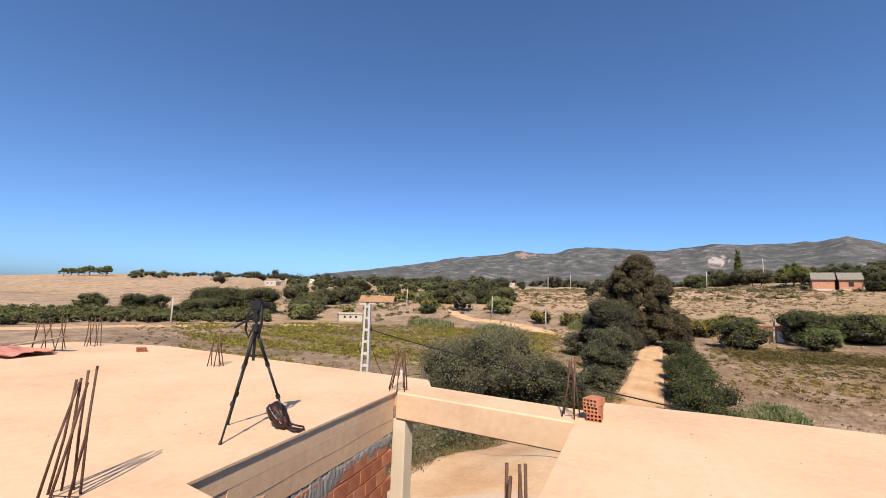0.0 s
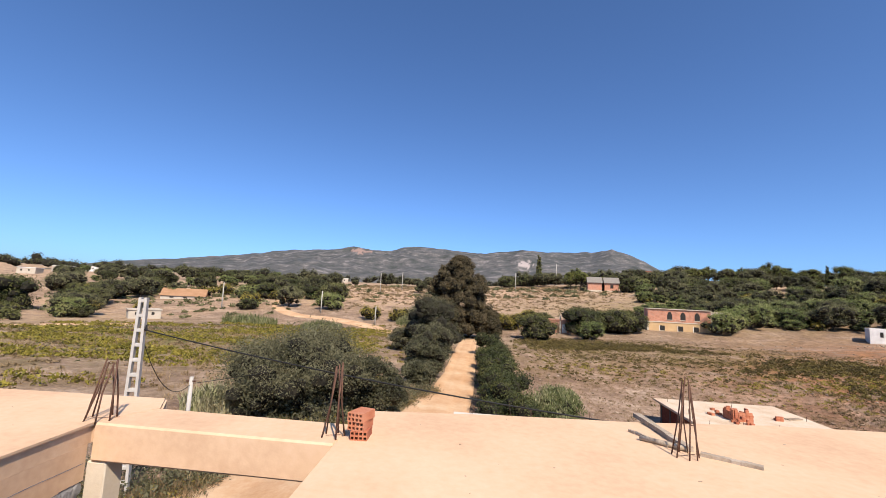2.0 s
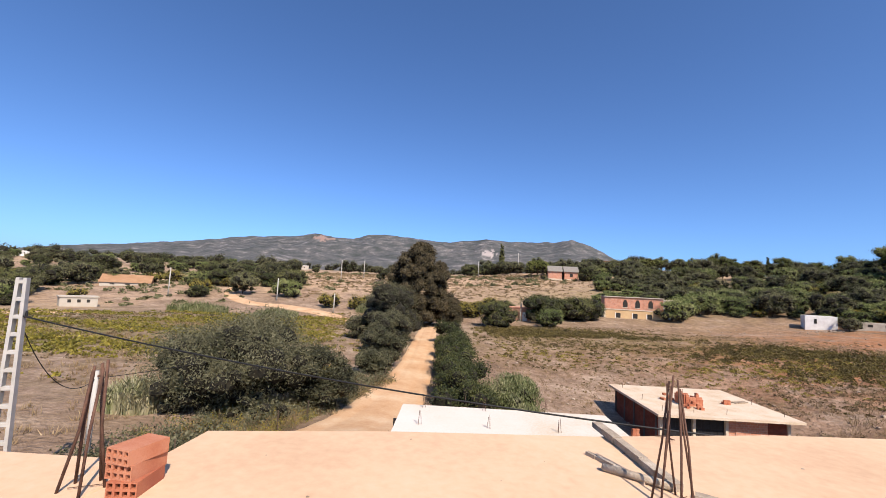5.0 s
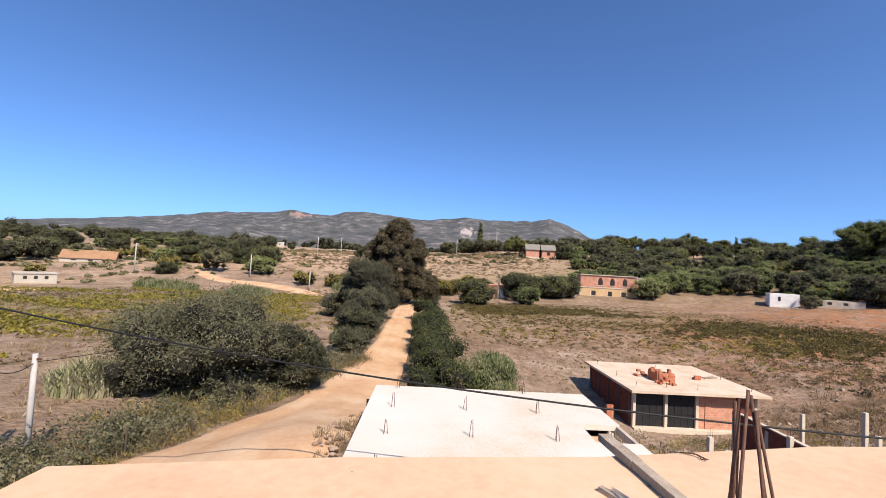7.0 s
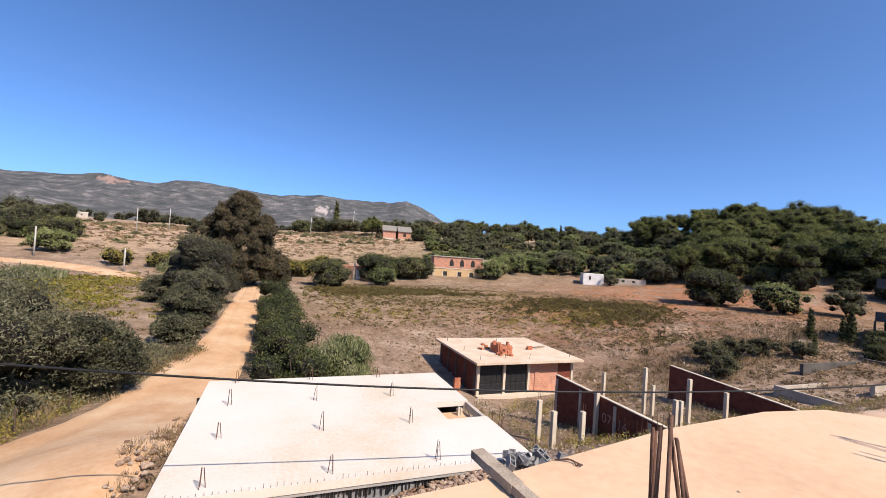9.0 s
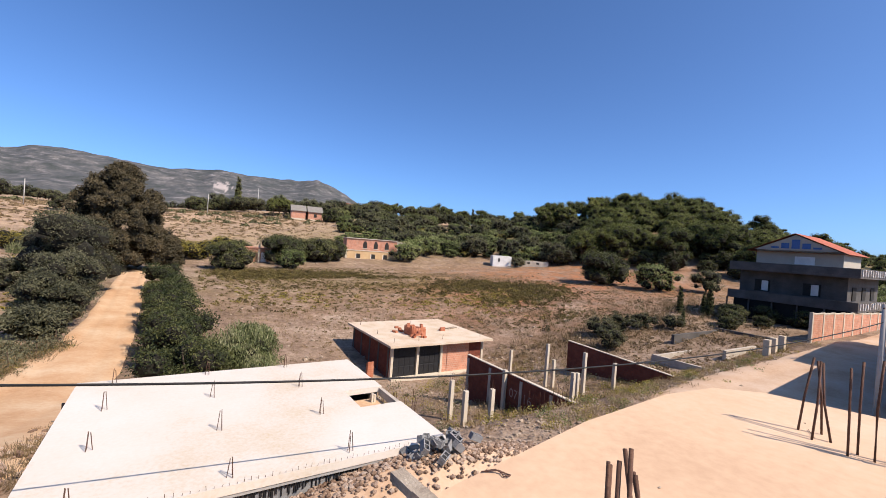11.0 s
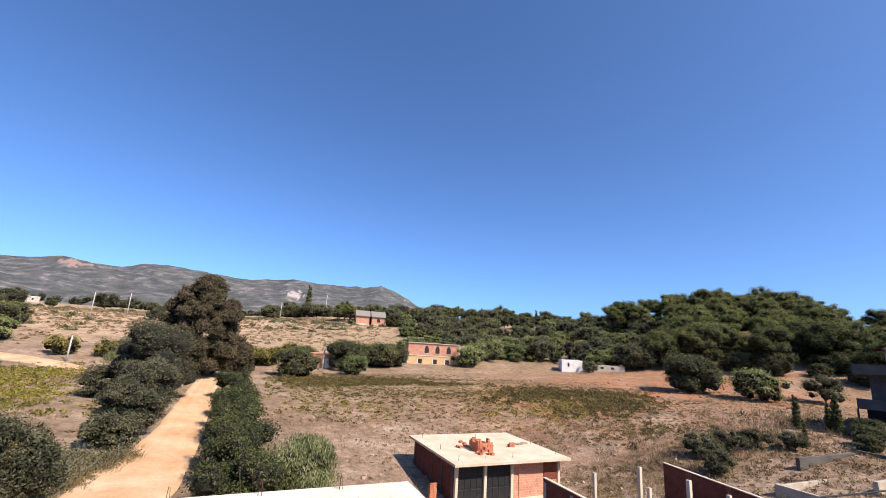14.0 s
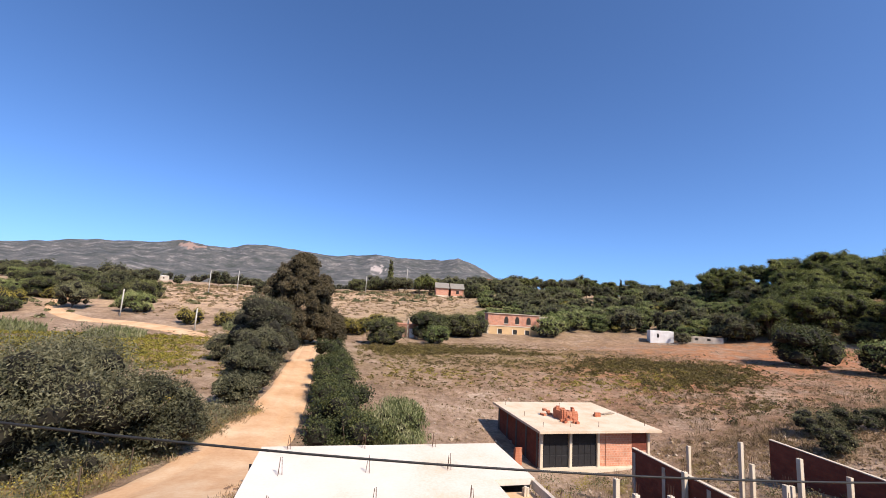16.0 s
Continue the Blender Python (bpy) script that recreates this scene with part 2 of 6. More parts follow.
def box(bm, x0, x1, y0, y1, z0, z1, bevel=0.0, m=None):
    g = bmesh.ops.create_cube(bm, size=1.0)
    t = Matrix.Translation(((x0 + x1) / 2, (y0 + y1) / 2, (z0 + z1) / 2)) @ Matrix.Diagonal((x1 - x0, y1 - y0, z1 - z0, 1))
    bmesh.ops.transform(bm, matrix=(m @ t if m else t), verts=g["verts"])
    if bevel:
        edges = list({e for v in g["verts"] for e in v.link_edges})
        bmesh.ops.bevel(bm, geom=edges, offset=bevel, segments=1, affect="EDGES")
    return bm


def B(*a, **k):
    return box(bmesh.new(), *a, **k)


def rod(bm, a, b, r0, r1=None, n=8):
    a, b = Vector(a), Vector(b)
    g = bmesh.ops.create_cone(bm, segments=n, radius1=r0, radius2=r0 if r1 is None else r1, depth=(b - a).length, cap_ends=True)
    m = Matrix.Translation((a + b) / 2) @ (b - a).to_track_quat("Z", "Y").to_matrix().to_4x4()
    bmesh.ops.transform(bm, matrix=m, verts=g["verts"])
    return bm


def tube(bm, pts, radii, n=7):
    """A bent, tapering tube through points."""
    rings = []
    for i, q in enumerate(pts):
        q = Vector(q)
        d = (Vector(pts[min(i + 1, len(pts) - 1)]) - Vector(pts[max(i - 1, 0)])).normalized()
        rot = d.to_track_quat("Z", "Y").to_matrix()
        r = radii[i] if isinstance(radii, (list, tuple)) else radii
        rings.append([bm.verts.new(q + rot @ Vector((r * math.cos(2 * math.pi * k / n), r * math.sin(2 * math.pi * k / n), 0))) for k in range(n)])
    for a, b in zip(rings, rings[1:]):
        for k in range(n):
            bm.faces.new((a[k], a[(k + 1) % n], b[(k + 1) % n], b[k]))
    bm.faces.new(rings[0][::-1])
    bm.faces.new(rings[-1])
    return bm


def prism(bm, outline, z0, z1):
    """An outline in plan, raised from z0 to z1."""
    lo = [bm.verts.new((x, y, z0)) for x, y in outline]
    hi = [bm.verts.new((x, y, z1)) for x, y in outline]
    n = len(outline)
    bm.faces.new(hi)
    bm.faces.new(lo[::-1])
    for i in range(n):
        bm.faces.new((lo[i], lo[(i + 1) % n], hi[(i + 1) % n], hi[i]))
    return bm


def lumpy(bm, c, s, amp=0.1, freq=3.0, seed=0, sub=3):
    g = bmesh.ops.create_icosphere(bm, subdivisions=sub, radius=1.0)
    for v in g["verts"]:
        k = 1 + amp * noise.noise(v.co * freq + Vector((seed, seed * 2, 0)))
        v.co = Vector((v.co.x * s[0] * k + c[0], v.co.y * s[1] * k + c[1], v.co.z * s[2] * k + c[2]))
    return bm


def polar(az, d):
    return d * math.sin(radians(az)), d * math.cos(radians(az))


def bell(a, b):
    return math.exp(-0.5 * (a * a + b * b))


# ---------------- ground ----------------
def plot_dip(x, y):
    return 1.3 * bell((x - 20.5) / 9.0, (y - 33.5) / 6.5)


def ground_z(x, y):
    s = max(0.0, y - 100)
    z = -7.0 - plot_dip(x, y) - 4.2 * bell((x - 22) / 20, (y - 43) / 21) * (0.5 + 0.5 * math.tanh((y - 18.2) / 1.6)) + 25 * (1 - math.exp(-s / 190)) + 1.7 * bell((x + 5) / 3.2, (y - 17) / 6) + 1.8 * bell((x - 6) / 4.0, (y - 11.9) / 1.5)
    z += 12 * bell((x - 150) / 80, (y - 275) / 90) + 20 * bell((x - 178) / 38, (y - 106) / 34)
    z += 17 * bell((x - 330) / 110, (y - 40) / 90) + 8 * bell((x + 560) / 200, (y - 200) / 150)
    r = math.hypot(x, y)
    if r > 26:
        k = min(1.0, (r - 26) / 40)
        z += k * (0.35 * noise.noise((x * 0.06, y * 0.06, 1.0)) + 0.9 * min(1, r / 200) * noise.noise((x * 0.015, y * 0.015, 4.0)))
    return z


def soil(x, y):
    """Share of red earth, dry straw, green growth at a place."""
    n = noise.noise((x * 0.03, y * 0.03, 7.0))
    red = 0.9 * bell((x - 96) / 30, (y - 74) / 24) + 0.75 * bell((x - 66) / 30, (y - 62) / 14)
    straw = 0.9 / (1 + math.exp(-(y - 125) / 12)) if x > -80 else 0.5
    straw += 0.9 * bell((x + 600) / 260, (y - 220) / 120)
    green = 0.8 * bell((x + 50) / 28, (y - 62) / 20) + 0.5 * bell((x - 30) / 22, (y - 78) / 10)
    green += 1.0 * bell((x - 95) / 48, (y - 142) / 26) + 0.9 * bell((x - 165) / 55, (y - 32) / 16)
    green += 0.8 / (1 + math.exp(-(y - 330) / 30))
    return [min(1, max(0, v * (1 + n))) for v in (red, straw, green)]


def build_ground():
    az = [2 * math.pi * i / 300 for i in range(300)]
    radii, r = [], 2.0
    while r < 4600:
        radii.append(r)
        r *= 1.045
    co, faces, soils = [(0, 0, ground_z(0, 0))], [], [soil(0, 0)]
    for r in radii:
        for a in az:
            x, y = r * math.sin(a), r * math.cos(a)
            co.append((x, y, ground_z(x, y)))
            soils.append(soil(x, y))
    n = len(az)
    for i in range(n):
        faces.append((0, 1 + (i + 1) % n, 1 + i))
    for j in range(len(radii) - 1):
        for i in range(n):
            a, b = 1 + j * n + i, 1 + j * n + (i + 1) % n
            faces.append((a, b, b + n, a + n))
    me = bpy.data.meshes.new("ground")
    me.from_pydata(co, [], faces)
    me.polygons.foreach_set("use_smooth", [True] * len(faces))
    at = me.color_attributes.new("soil", "FLOAT_COLOR", "POINT")
    at.data.foreach_set("color", [v for s in soils for v in (*s, 1.0)])
    m = material("ground_soil", [(0.149, 0.0989, 0.0653), (0.241, 0.164, 0.112), (0.327, 0.234, 0.167), (0.426, 0.327, 0.245)], 0.97, 0.16, 2.6, 1.0, relief=0.3)
    nt, nd = m.node_tree, m.node_tree.nodes
    base = nd["Principled BSDF"].inputs["Base Color"]
    src = base.links[0].from_socket
    va = nd.new("ShaderNodeVertexColor")
    va.layer_name = "soil"
    sep = nd.new("ShaderNodeSeparateColor")
    nt.links.new(va.outputs[0], sep.inputs[0])
    mott = nd.new("ShaderNodeTexNoise")
    mott.inputs["Scale"].default_value, mott.inputs["Detail"].default_value = 0.25, 8
    mott.inputs["Roughness"].default_value = 0.7
    nt.links.new(nd["Texture Coordinate"].outputs["Object"], mott.inputs["Vector"])
    for i, c in enumerate(((0.40, 0.165, 0.075), (0.56, 0.395, 0.25), (0.19, 0.16, 0.055))):
        mul = nd.new("ShaderNodeMath")
        mul.operation = "MULTIPLY"
        nt.links.new(sep.outputs[i], mul.inputs[0])
        cr = nd.new("ShaderNodeValToRGB")
        cr.color_ramp.elements[0].position, cr.color_ramp.elements[1].position = 0.38, 0.58
        nt.links.new(mott.outputs[0], cr.inputs[0])
        nt.links.new(cr.outputs[0], mul.inputs[1])
        mx = nd.new("ShaderNodeMixRGB")
        mx.inputs[2].default_value = (*c, 1)
        nt.links.new(mul.outputs[0], mx.inputs[0])
        nt.links.new(src, mx.inputs[1])
        src = mx.outputs[0]
    grit = nd.new("ShaderNodeTexNoise")
    grit.inputs["Scale"].default_value, grit.inputs["Detail"].default_value, grit.inputs["Roughness"].default_value = 0.9, 9, 0.75
    nt.links.new(nd["Texture Coordinate"].outputs["Object"], grit.inputs["Vector"])
    shade = nd.new("ShaderNodeValToRGB")
    shade.color_ramp.elements[0].position, shade.color_ramp.elements[1].position = 0.38, 0.62
    shade.color_ramp.elements[0].color, shade.color_ramp.elements[1].color = (0.50, 0.47, 0.42, 1), (1.0, 1.0, 1.0, 1)
    nt.links.new(grit.outputs[0], shade.inputs[0])
    mul = nd.new("ShaderNodeMixRGB")
    mul.blend_type = "MULTIPLY"
    mul.inputs[0].default_value = 0.85
    nt.links.new(src, mul.inputs[1])
    nt.links.new(shade.outputs[0], mul.inputs[2])
    nt.links.new(mul.outputs[0], base)
    me.materials.append(m)
    tagged(new("ground", me), "dry brown fields with scrub and bare earth", "ground", kind="structure")


build_ground()


def ribbon(name, line, widths, mat, label, lift=0.12, across=17, category="road", step=1.2):
    """A strip of road laid over the ground along a line, with uneven borders."""
    pts = [Vector((x, y)) for x, y in line]
    fine, wid = [], []
    for i in range(len(pts) - 1):
        p0, p1, p2, p3 = pts[max(i - 1, 0)], pts[i], pts[i + 1], pts[min(i + 2, len(pts) - 1)]
        k = max(2, int((p2 - p1).length / step))
        for j in range(k):
            t = j / k
            fine.append(0.5 * (2 * p1 + (p2 - p0) * t + (2 * p0 - 5 * p1 + 4 * p2 - p3) * t * t + (3 * p1 - p0 - 3 * p2 + p3) * t ** 3))
            wid.append(widths[i] * (1 - t) + widths[i + 1] * t)
    fine.append(pts[-1])
    wid.append(widths[-1])
    co, faces = [], []
    for i, q in enumerate(fine):
        d = (fine[min(i + 1, len(fine) - 1)] - fine[max(i - 1, 0)]).normalized()
        side = Vector((d.y, -d.x))
        for j in range(across + 1):
            u = 2 * j / across - 1
            w = wid[i] / 2 * (1 + 0.10 * noise.noise((q.x * 0.35, q.y * 0.35, 3 if u < 0 else 9)))
            s = q + side * u * w
            z = ground_z(s.x, s.y) + lift - 0.05 * (abs(abs(u) - 0.45) < 0.15) + (-0.10 if abs(u) > 0.95 else 0)
            co.append((s.x, s.y, z))
    a = across + 1
    for i in range(len(fine) - 1):
        for j in range(across):
            faces.append((i * a + j, (i + 1) * a + j, (i + 1) * a + j + 1, i * a + j + 1))
    me = bpy.data.meshes.new(name)
    me.from_pydata(co, [], faces)
    me.polygons.foreach_set("use_smooth", [True] * len(faces))
    me.materials.append(mat)
    return tagged(new(name, me), label, category, kind="structure")


ribbon("road", [(-13, 6), (-8.0, 16), (-7.2, 21), (-6.6, 24.5), (-6.1, 30), (-5.7, 37), (-5.2, 48), (-5.4, 68), (-6, 90), (-9, 105)], [10, 8.6, 7.4, 5.6, 5.2, 5.2, 4.2, 3.6, 3.2, 3.0], DIRT, "sandy orange dirt road between bushes")
ribbon("street", [(-20, 5), (-8, 8), (4, 9.0), (16, 9.8), (30, 11.8), (48, 12.2), (70, 12.4), (100, 12.0), (150, 12), (220, 14)], [9, 9, 7.5, 8, 9, 8.4, 7, 6, 5, 4], STREET, "pale dusty dirt street with wheel tracks", lift=0.14)
ribbon("track", [(-14, 84), (-20.8, 90.5), (-32.6, 103), (-46, 110), (-57, 113), (-70, 128), (-80, 160)], [3, 4, 4.5, 4.5, 4, 3, 3], DIRT, "pale dirt track across the far field", category="road")
ribbon("far_road", [(-150, -12), (-112, 18), (-99, 34), (-93, 48), (-85.5, 60), (-72, 80)], [5, 5, 4.5, 4.5, 4, 3], DIRT, "pale road along the valley floor", category="road")


# ---------------- mountains ----------------
def build_mountains():
    prof = [(-75, 0.1), (-60, 0.8), (-52, 1.1), (-45.5, 2.0), (-39, 2.9), (-27.6, 4.75), (-18, 5.9), (-13.9, 5.7), (-11, 6.25), (-5.6, 6.35), (-1, 5.95), (4, 6.5), (11, 6.1), (15.5, 6.8), (18, 5.9), (21, 4.2), (26, 2.6), (34, 1.2)]
    co, faces, na, nr = [], [], 620, 100
    for i in range(na):
        a = -75 + 109 * i / (na - 1)
        el = next(p[1] + (q[1] - p[1]) * (a - p[0]) / (q[0] - p[0]) for p, q in zip(prof, prof[1:]) if a <= q[0] + 1e-6)
        top = 2600 * math.tan(radians(el))
        for j in range(nr):
            u = j / (nr - 1)
            r = 900 + 2300 * u
            x, y = polar(a, r)
            rise = math.sin(min(1.0, u / 0.74) * math.pi / 2) ** 1.7 if u < 0.74 else 1 - 0.9 * (u - 0.74)
            z = 4 + (top - 4) * rise
            rough = noise.fractal((x * 0.0035, y * 0.0035, 2.0), 0.9, 2.1, 6)
            spur = abs(noise.noise((a * 0.42, u * 1.4, 5.0)))
            calm = min(1.0, abs(u - 0.74) / 0.3) ** 0.8
            z += (18 * rough - 15 * spur + 9 * noise.noise((x * 0.011, y * 0.011, 8.0))) * min(1, u * 2.2) * min(1, top / 200) * calm + 5 * rough
            co.append((x, y, z))
    for i in range(na - 1):
        for j in range(nr - 1):
            a = i * nr + j
            faces.append((a, a + 1, a + nr + 1, a + nr))
    me = bpy.data.meshes.new("mountain_range")
    me.from_pydata(co, [], faces)
    me.polygons.foreach_set("use_smooth", [True] * len(faces))
    scars = me.color_attributes.new("scar", "FLOAT_COLOR", "POINT")
    for k, (x, y, z) in enumerate(co):
        a, r = math.degrees(math.atan2(x, y)), math.hypot(x, y)
        el = math.degrees(math.atan2(z - 1.4, r))
        ragged = 1.1 * noise.noise((a * 2.1, el * 4.0, 6.0))
        pink = 1.0 if abs(a + 18) / 1.5 + abs(el - 5.75) / 0.32 + ragged < 1 else 0.0
        white = 1.0 if abs(a - 4.6) / 1.2 + abs(el - 5.0) / 0.5 + ragged < 1 else 0.0
        scars.data[k].color = (pink, white, 0, 1)
    # Scrub and rock colours, greyed to carry the haze of distance.
    m = material("hazed_mountain_scrub", [(0.034, 0.040, 0.036), (0.052, 0.057, 0.054), (0.07, 0.072, 0.071), (0.11, 0.104, 0.10), (0.21, 0.195, 0.185)], 0.95, 0.022, 0.12, 0.0)
    nt, nd = m.node_tree, m.node_tree.nodes
    base = nd["Principled BSDF"].inputs["Base Color"]
    src = base.links[0].from_socket
    va, sep = nd.new("ShaderNodeVertexColor"), nd.new("ShaderNodeSeparateColor")
    va.layer_name = "scar"
    nt.links.new(va.outputs[0], sep.inputs[0])
    for i, c in enumerate(((0.263, 0.179, 0.146), (0.336, 0.292, 0.27))):
        mx = nd.new("ShaderNodeMixRGB")
        mx.inputs[2].default_value = (*c, 1)
        nt.links.new(sep.outputs[i], mx.inputs[0])
        nt.links.new(src, mx.inputs[1])
        src = mx.outputs[0]
    nt.links.new(src, base)
    me.materials.append(m)
    tagged(new("backdrop", me), "far rocky mountain range with grey-green scrub", "mountains", kind="structure")


build_mountains()


# ---------------- our building ----------------
def deck(name, outline, label):
    bm = prism(bmesh.new(), outline, -0.22, 0.0)
    bmesh.ops.bevel(bm, geom=[e for e in bm.edges if all(v.co.z > -0.01 for v in e.verts)], offset=0.025, segments=2, affect="EDGES")
    return solo(name, bm, DECK, label, "roof", kind="structure")


deck("floor", [(-3.1, 3.22), (-1.5, 3.46), (0.3, 3.64), (2.2, 4.0), (3.6, 4.14), (4.4, 4.05), (4.85, 3.70), (5.3, 2.4), (5.9, 0.4), (6.4, -3), (6.4, -9), (-2.95, -9), (-2.95, -1.6), (-2.95, -0.3), (-3.12, 1.95)], "dusty peach-coloured bare concrete roof deck")
deck("floor_2", [(-15.6, 1.5), (-13.2, 2.6), (-9.3, 2.78), (-5.86, 3.04), (-5.56, 2.6), (-5.83, 1.95), (-5.35, -1.55), (-2.99, -1.65), (-2.99, -9), (-15.6, -9)], "dusty peach-coloured bare concrete roof deck")


def facade():
    for name, (x0, x1, y0, y1) in {"wall_east": (5.0, 5.2, -8.8, 2.2), "wall_west": (-15.4, -15.2, -8.8, 1.2), "wall_south": (-15.2, 5.0, -8.8, -8.6), "wall_front": (-2.7, 4.4, 3.0, 3.2), "wall_front_2": (-15.0, -5.9, 1.1, 1.3)}.items():
        solo(name, B(x0, x1, y0, y1, -7.2, -0.23), BRICKWALL, "unplastered red hollow-brick wall", "wall", kind="structure")
    solo("floor_3", B(-5.2, -2.9, -1.5, 1.8, -3.4, -3.2), CONCRETE, "bare concrete landing below the opening", "floor", kind="structure")
    solo("wall_void", B(-2.9, -2.7, -1.5, 2.9, -7.1, -0.23), CONCRETE, "rough concrete wall of the opening", "wall", kind="structure")
    solo("wall_void_2", B(-5.3, -2.9, -1.75, -1.55, -7.1, -0.23), CONCRETE, "rough concrete wall of the opening", "wall", kind="structure")


facade()
beam = solo("beam", B(-5.80, -3.13, 1.93, 2.6, -0.40, -0.004, 0.02), DECK, "peach concrete beam spanning the roof opening", "beam", kind="structure")
column = solo("column", B(-5.86, -5.63, 1.96, 2.20, -7.0, -0.41, 0.015), CREAM, "pale concrete column under the beam", "column", kind="structure")


def void_wall():
    """Brick infill and ragged mortar on the flank of the opening."""
    w = thing("wall_opening", "hollow-brick wall with ragged grey mortar", "wall", (-5.60, 0.2, -3.3), 7.8, kind="structure")
    bm = bmesh.new()
    box(bm, -0.2, -0.03, -1.7, 1.73, 0.0, 2.69)
    part("backing", bm, MORTAR, w)
    bm = bmesh.new()
    for k in range(24):
        y0 = -1.75 + 3.48 * k / 24
        worn = 0.05 * max(0.0, -0.7 - y0) * abs(noise.noise((k * 1.7, 0, 3)))
        box(bm, -0.16, 0.0105 - worn, y0, y0 + 3.48 / 24 + 0.0005, 2.70 + 0.05 * abs(noise.noise((k * 0.9, 4, 1))), 3.079)
    part("lintel", bm, DECK, w, "cracked peach concrete edge strip")
    bm = bmesh.new()
    for k in range(30):
        y0 = -1.1 + 2.8 * k / 30
        z = 2.895 + 0.012 * noise.noise((y0 * 1.5, 0, 9))
        box(bm, -0.01, 0.0125, y0, y0 + 2.8 / 30, z, z + 0.007)
    part("crack", bm, MORTAR, w, "dark crack along the edge strip")
    bm = bmesh.new()
    for i in range(46):
        y = -1.65 + 3.3 * i / 45
        h = 0.07 + 0.16 * abs(noise.noise((y * 2.3, 0, 2))) + 0.2 * max(0.0, 1.0 - y)
        lumpy(bm, (-0.008, y, 2.69 - h / 2), (0.028, 0.075, h / 2 + 0.03), 0.5, 2.5, i, 2)
    crumbs = bmesh.new()
    for i in range(46):
        y = -1.72 + 0.85 * (i / 45) ** 1.5
        s = random.uniform(0.015, 0.05)
        lumpy(crumbs, (0.006, y, 2.72 + 0.16 * random.random() ** 2), (0.012, s * 2.2, s * 0.8), 0.6, 3.0, i, 2)
    part("eroded_edge", crumbs, DECK, w, "crumbling concrete lumps on the edge")
    part("mortar_band", bm, MORTAR, w, "ragged smeared grey mortar")
    data = mesh_of("brick", B(-0.05, 0.03, -0.143, 0.143, -0.093, 0.093, 0.006), BRICK)
    for row in range(8):
        for k in range(12):
            y = -1.55 + 0.3 * k + (0.15 if row % 2 else 0)
            if y > 1.6:
                continue
            ob = new("brick", data)
            ob.parent = w
            ob.matrix_basis = pose(random.uniform(-0.02, -0.012), y, 2.56 - 0.2 * row, 0, 0, random.uniform(-1, 1))


void_wall()
column_b = solo("column_2", B(-5.42, -5.18, -1.85, -1.6, -7.0, -0.24, 0.015), CREAM, "pale concrete column at the opening", "column", kind="structure")


def rebar_cluster(x, y, z, h, n, foot, top, lean=(0, 0), seed=0, r=0.009, label="rusty steel starter bars leaning together", group="rebar clusters on the roof"):
    rnd = random.Random(seed)
    c = thing("rebar_cluster", label, "rebar", (x, y, z), group=group)
    for i in range(n):
        a = 2 * math.pi * i / n + rnd.uniform(-0.3, 0.3)
        p = Vector((foot * math.cos(a), foot * math.sin(a), -0.02))
        q = Vector((top * math.cos(a + 0.6) + lean[0], top * math.sin(a + 0.6) + lean[1], h * rnd.uniform(0.86, 1.0)))
        mid = (p + q) / 2 + Vector((rnd.uniform(-0.02, 0.02), rnd.uniform(-0.02, 0.02), 0))
        part("bar", tube(bmesh.new(), [p, mid, q], r, 6), RUST, c, smooth=True)
    bm = bmesh.new()
    rod(bm, Vector((-foot * 0.6, -foot * 0.2, 0.008)), Vector((foot, foot * 0.6, 0.008)), 0.0025, n=5)
    part("tie_wire", bm, RUST, c, "bent tie wire")
    return c


rebar_cluster(-5.85, 2.05, 0, 0.66, 7, 0.15, 0.05, (0.03, 0.03), 1)
rebar_cluster(-3.22, 2.15, 0, 0.76, 5, 0.12, 0.035, (0.02, 0), 2)
rebar_cluster(0.42, 2.45, 0, 0.80, 7, 0.13, 0.04, (0.07, 0.13), 3, r=0.0072)
rebar_cluster(3.84, 3.0, 0, 0.70, 4, 0.12, 0.03, (0.05, 0.02), 4)
rebar_cluster(-5.83, -2.12, 0, 0.90, 7, 0.12, 0.06, (0.05, 0.06), 5, label="rusty steel starter bars leaning beside the opening")
rebar_cluster(-2.72, -1.5, 0, 0.70, 5, 0.07, 0.05, (0, 0), 6, label="short rusty starter bars at the edge of the opening")
rebar_cluster(-9.8, 1.6, 0, 0.62, 6, 0.14, 0.06, (0, 0), 7)
rebar_cluster(-14.4, 1.45, 0, 0.70, 6, 0.17, 0.12, (0, 0), 8)
rebar_cluster(-14.3, 0.6, 0, 0.75, 8, 0.3, 0.24, (0, 0), 9)


def starter_bars():
    for i in range(10):
        y = 2.74 - 0.17 * (i // 2) - 0.05 * (i % 2) + 0.02 * ((i * 7) % 3)
        x = 3.62 + 0.075 * (i // 2) + 0.11 * (i % 2)
        b = bmesh.new()
        h = 0.66 + 0.14 * ((i * 5) % 4) / 3
        tube(b, [(0, 0, -0.02), (0.012 * math.sin(i), 0.01, h * 0.5), (0.02 * math.sin(i * 2.1), 0.02 * math.cos(i), h)], 0.0085, 6)
        solo("starter_bar", b, RUST, "upright rusty starter bar cast into the roof", "rebar", group="starter bars", smooth=True, at=(x, y, 0))


starter_bars()


